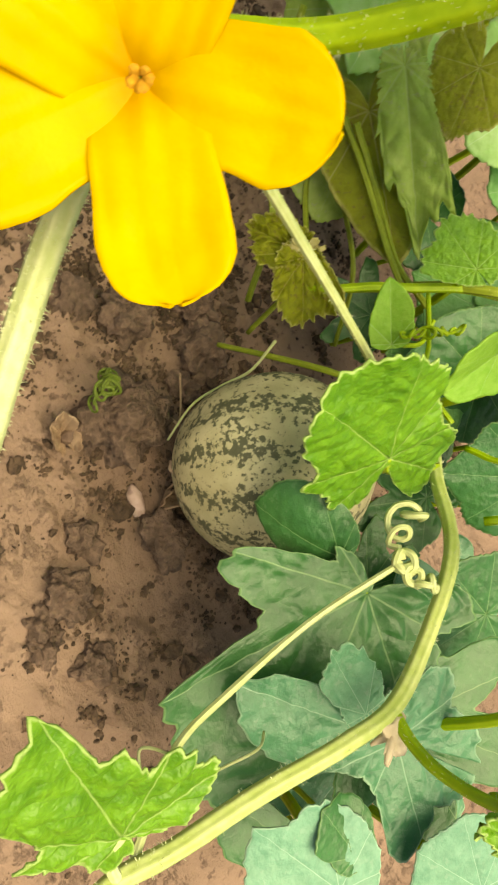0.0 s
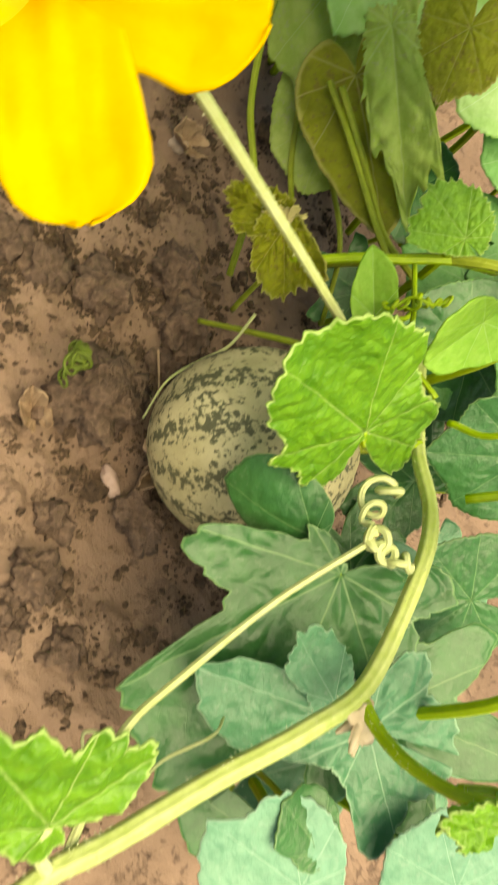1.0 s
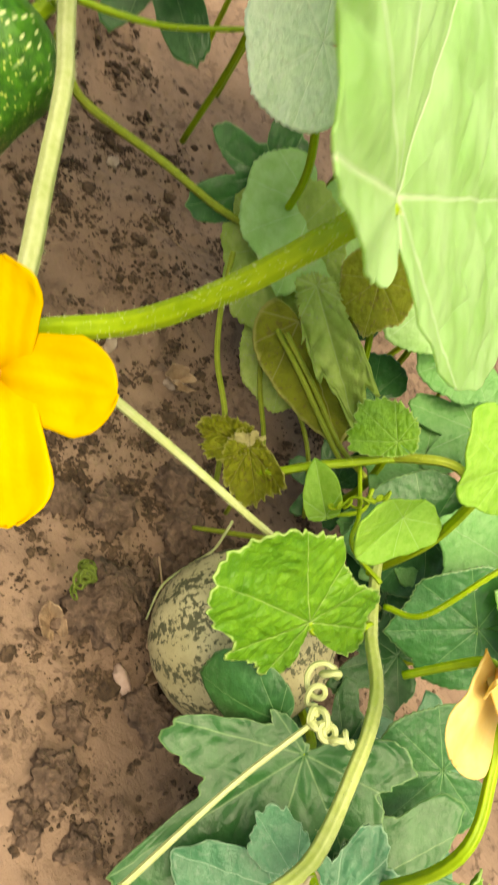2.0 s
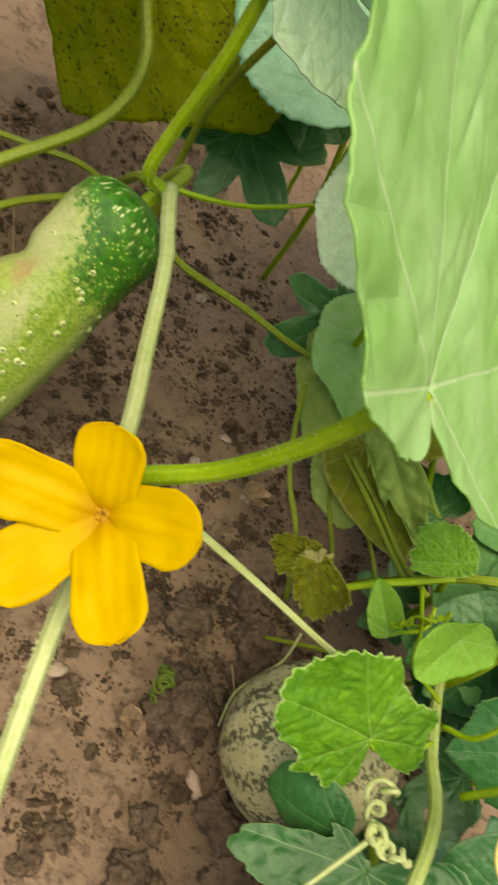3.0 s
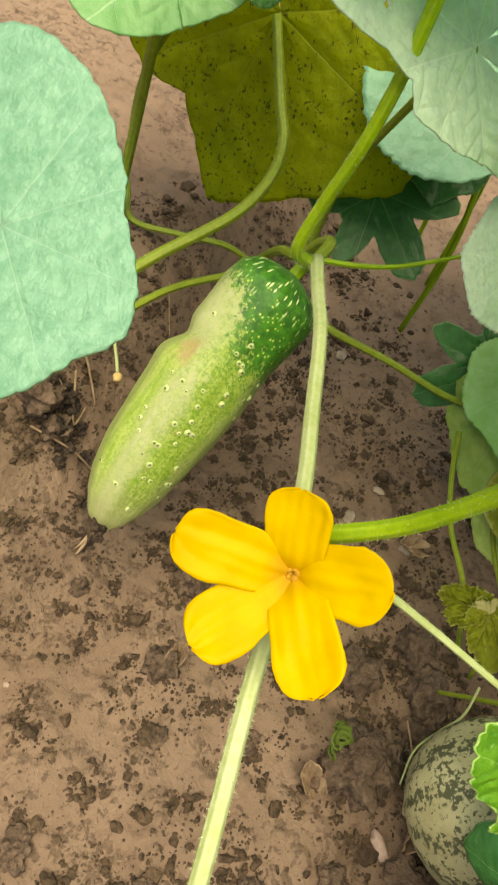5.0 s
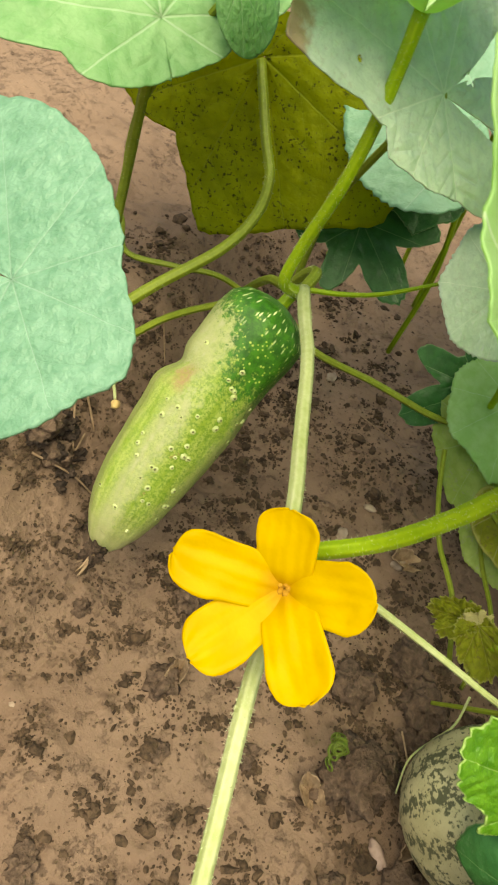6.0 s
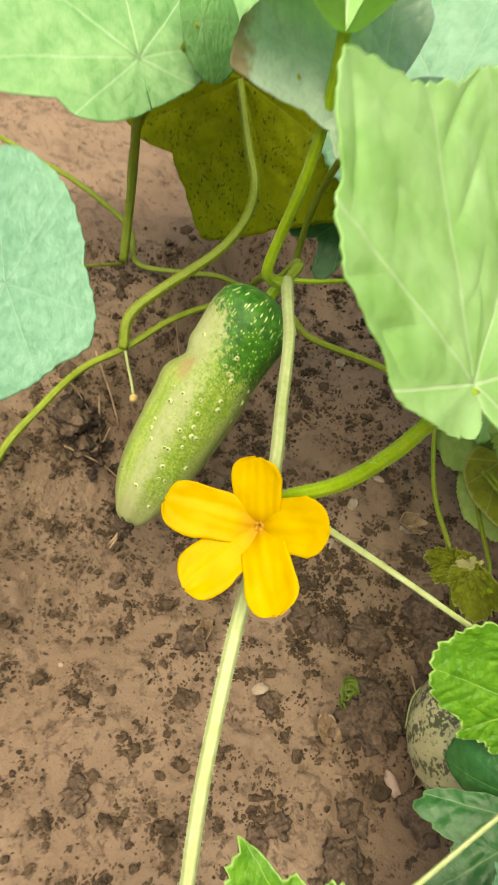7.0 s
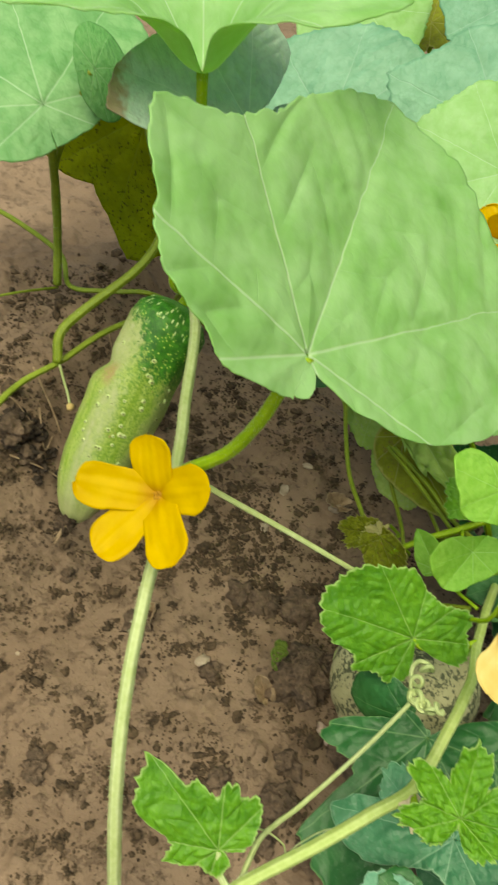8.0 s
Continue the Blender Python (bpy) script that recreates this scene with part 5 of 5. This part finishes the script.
bud = thing("flower_bud", dm(-1.14, 1.23, 0.78), "dried pale flower bud hanging from the vine", "bud")
stem("stalk", [(-1.15, 1.235, 0.79), (-1.09, 1.22, 0.73), (-1.04, 1.21, 0.68), (-0.99, 1.195, 0.645)], 0.8, 0.7, M_TENDRIL, bud, sides=8)
b = lump(0.0022, 3, 0.2, 1.0, 2, (1, 1, 1.6))
bmesh.ops.transform(b, matrix=Matrix.Translation(dm(-0.975, 1.19, 0.63)) @ Euler((0.6, 0.9, 0)).to_matrix().to_4x4(), verts=b.verts)
part("bud_head", b, plain_material("dry_bud", (0.45, 0.30, 0.12), (0.62, 0.45, 0.2), 300, 0.7), bud)


def loose(name, x, y, r, material, label, category, group, seed, rough=0.35, flat=0.75, sink=0.35, stretch=(1, 1, 1), detail=4):
    ob = part(name, lump(r, seed, rough, flat, detail, stretch), material, None, label)
    ob.matrix_basis = Matrix.Translation(soil_at(x, y) + Vector((0, 0, r * flat * (1 - 2 * sink) * 0.5))) @ Euler((0, 0, seed * 1.7)).to_matrix().to_4x4()
    return tagged(ob, label, category, group)


for k, (x, y, r) in enumerate(((0.77, 1.54, 0.0145), (1.17, 1.08, 0.008), (1.19, 0.96, 0.005), (1.26, 0.95, 0.005), (1.06, 1.23, 0.006), (1.21, 1.48, 0.009), (0.45, 1.78, 0.010), (0.48, 2.10, 0.010),
                               (0.67, 2.02, 0.010), (0.77, 1.87, 0.006), (1.40, 1.05, 0.006), (0.19, 1.54, 0.007), (0.31, 1.61, 0.008), (-1.05, 0.87, 0.009), (-0.97, 0.90, 0.007), (0.05, 0.99, 0.007),
                               (-0.42, 0.81, 0.004), (-0.25, 1.26, 0.007), (0.30, 0.84, 0.004), (0.42, 0.25, 0.006), (0.74, 0.60, 0.004), (0.93, 0.93, 0.005), (0.94, 0.81, 0.005), (0.47, 1.16, 0.005))):
    loose("clod", x, y, r, M_CLOD, "dark crumbly clod of earth", "clod", "clods on the soil", k + 1, 0.6, 0.8, 0.3)
for k, (x, y, r) in enumerate(((-1.12, 0.90, 0.006), (-1.08, 0.96, 0.007), (-1.01, 0.83, 0.005), (-0.98, 0.89, 0.006), (-1.04, 1.00, 0.004), (-0.93, 0.93, 0.005), (-0.98, 1.02, 0.003), (-1.08, 0.84, 0.004), (-0.87, 0.88, 0.003), (-0.89, 1.01, 0.003))):
    loose("clod", x, y, r, M_HUMUS, "nearly black crumbly clod among straws", "clod", "dark clods beside the cucumber", k + 70, 0.8, 0.6, 0.3)
for k, (x, y, r) in enumerate(((-1.22, 2.79, 0.0035), (-0.29, 2.39, 0.0025), (-0.22, 2.15, 0.0032), (-0.14, 0.40, 0.0012), (-0.10, 1.92, 0.0028), (0.40, 1.16, 0.0035), (1.29, 1.45, 0.0018), (0.04, 2.36, 0.004))):
    loose("pebble", x, y, r, M_PEBBLE, "small pale pebble on damp soil", "pebble", "pebbles on the soil", k + 40, 0.25, 0.6, 0.2, (1.3, 0.9, 1), 3)
loose("pebble", 1.04, 1.46, 0.0042, plain_material("pink_pebble", (0.34, 0.23, 0.19), (0.50, 0.37, 0.32), 260, 0.6), "pinkish pointed pebble beside the melon", "pebble", "", 60, 0.3, 0.75, 0.25, (0.65, 1.4, 0.9), 3)
curl = thing("dried_tendril", soil_at(0.68, 1.45, 0.15), "green corkscrew tendril lying on a clod", "tendril")
tangle("coil", ((0.63, 1.49, 0.15), (0.66, 1.46, 0.17), (0.66, 1.44, 0.15), (0.69, 1.40, 0.10)), 10, 0.028, 0.55, curl, 2, mat=M_COIL)
tangle("coil", ((0.62, 1.49, 0.13), (0.65, 1.47, 0.15), (0.66, 1.44, 0.14)), 7, 0.031, 0.45, curl, 6, mat=M_COIL)


def scrap(x, y, size, seed, label):
    """A withered, crumpled scrap of leaf."""
    ob = leaf("dry_leaf", (x, y, soil_height(x, y) + 0.02), (x + size * math.cos(seed), y + size * math.sin(seed), soil_height(x, y) + 0.05), (0.2, -0.3, 1), "round", M_DRY, None, label, seed=seed, width=0.55, wave=0.35, fold=0.5, cup=0.7, tooth=0.08, teeth=11, rings=14, spokes=90, quilt=0.09)
    return tagged(ob, label, "dry leaf", "withered scraps on the soil")


scrap(0.72, 1.34, 0.09, 3, "withered buff leaf scrap on the soil")
scrap(1.08, 1.57, 0.08, 5, "withered buff leaf scrap on the soil")
scrap(0.05, 1.06, 0.07, 2, "dry pale leaf scrap on the soil")
scrap(0.04, 2.36, 0.11, 4, "dry brown leaf scrap on the soil")


def straw(points, r, label, mat=M_DRY):
    pts = [tuple(soil_at(x, y, z) * 10) for x, y, z in points]
    ob = stem("straw", pts, r, r * 0.7, mat, None, label=label, sides=7)
    return tagged(ob, label, "straw", "straws on the soil")


straw(((-1.26, 1.12, 0.15), (-1.15, 1.13, 0.06), (-1.04, 1.12, 0.03)), 0.7, "dry grey straw lying on the bank")
straw(((-1.20, 0.89, 0.05), (-1.14, 0.94, 0.09), (-1.06, 0.99, 0.05)), 0.5, "dark straw on the heap")
straw(((-1.12, 1.06, 0.08), (-0.97, 0.99, 0.06), (-1.03, 1.07, 0.03)), 0.6, "grey straw on the heap")
straw(((-1.49, 1.68, 0.12), (-1.42, 1.66, 0.06), (-1.35, 1.64, 0.02)), 0.5, "short dry straw standing in the soil")
straw(((-0.84, 2.73, 0.02), (-0.61, 2.79, 0.04), (-0.46, 2.83, 0.04), (-0.38, 2.95, 0.02)), 0.35, "thin pale curved straw")
straw(((-0.96, 0.80, 0.02), (-0.88, 0.95, 0.05), (-0.83, 1.04, 0.02)), 0.6, "dark straw by the cucumber")
straw(((0.74, 1.66, 0.05), (0.86, 1.72, 0.06), (0.96, 1.78, 0.1)), 0.7, "greenish twig beside the melon")
straw(((0.72, 1.80, 0.15), (0.82, 1.77, 0.10), (0.89, 1.74, 0.06)), 0.45, "thin dry straw beside the melon")
straw(((0.77, 1.95, 0.52), (0.82, 1.87, 0.44), (0.82, 1.78, 0.36), (0.83, 1.66, 0.28), (0.90, 1.60, 0.14)), 0.55, "thin pale tendril bent over the melon", M_TENDRIL)


def crumbs():
    """Loose crumbs of soil: some scattered singly, most heaped into small ragged clumps."""
    rng = random.Random(11)
    base = bmesh.new()
    bmesh.ops.create_icosphere(base, subdivisions=1, radius=1)
    bv, bf = [v.co.copy() for v in base.verts], [[v.index for v in f.verts] for f in base.faces]
    base.free()
    verts, faces = [], []

    def crumb(x, y, r, up=0.25):
        at = soil_at(x, y) + Vector((0, 0, r * up))
        sx, sy, sz, a = rng.uniform(0.6, 1.6), rng.uniform(0.6, 1.3), rng.uniform(0.45, 0.95), rng.uniform(0, 6.28)
        k = len(verts)
        for c in bv:
            q = Vector((c.x * sx, c.y * sy, c.z * sz)) * r * rng.uniform(0.6, 1.3)
            verts.append(at + Vector((q.x * math.cos(a) - q.y * math.sin(a), q.x * math.sin(a) + q.y * math.cos(a), q.z)))
        faces.extend([[k + i for i in f] for f in bf])

    made = 0
    while made < 12000:
        x, y = rng.uniform(-2.2, 1.9), rng.uniform(-0.1, 3.6)
        dens = -0.15 + 2.2 * noise.fractal(Vector((x, y, 3)) * 3.2, 0.7, 2.0, 4)
        if rng.random() < max(0.05, dens):
            crumb(x, y, 0.00036 * math.exp(rng.gauss(0.2, 0.7)))
            made += 1
    heaps = 0
    while heaps < 560:
        x, y = rng.uniform(-2.0, 1.6), rng.uniform(0.0, 3.2)
        # Crumbs lie thicker beside the plants, partly to stand in for shade there.
        busy = 0.45 * math.exp(-((x - 0.45) ** 2 + (y - 1.9) ** 2) / 0.5) + 0.7 * math.exp(-((x + 1.0) ** 2 + (y - 0.9) ** 2) / 0.08) + 0.6 * math.exp(-((x + 0.3) ** 2 + (y - 1.6) ** 2) / 0.25) + 0.6 * math.exp(-((x + 1.2) ** 2 + (y - 1.8) ** 2) / 0.15)
        if rng.random() > 0.22 + busy:
            continue
        heaps += 1
        wide, turn, long = 0.018 * math.exp(rng.gauss(0.0, 0.5)), rng.uniform(0, 6.28), rng.uniform(1.0, 2.2)
        for _ in range(int(18 + 1700 * wide * rng.uniform(0.4, 1.0))):
            u, v = rng.gauss(0, wide * long), rng.gauss(0, wide)
            near = math.exp(-(u * u / (wide * long) ** 2 + v * v / wide ** 2))
            crumb(x + u * math.cos(turn) - v * math.sin(turn), y + u * math.sin(turn) + v * math.cos(turn), 0.0004 * math.exp(rng.gauss(0.1 + 0.6 * near, 0.5)), 0.2 + 1.6 * near * rng.random())
    me = bpy.data.meshes.new("soil_crumbs")
    me.from_pydata(verts, [], faces)
    ob = part("soil_crumbs", me, M_CRUMB, None)
    return tagged(ob, "loose dark crumbs of soil in patches", "soil crumbs", kind="stuff")


crumbs()
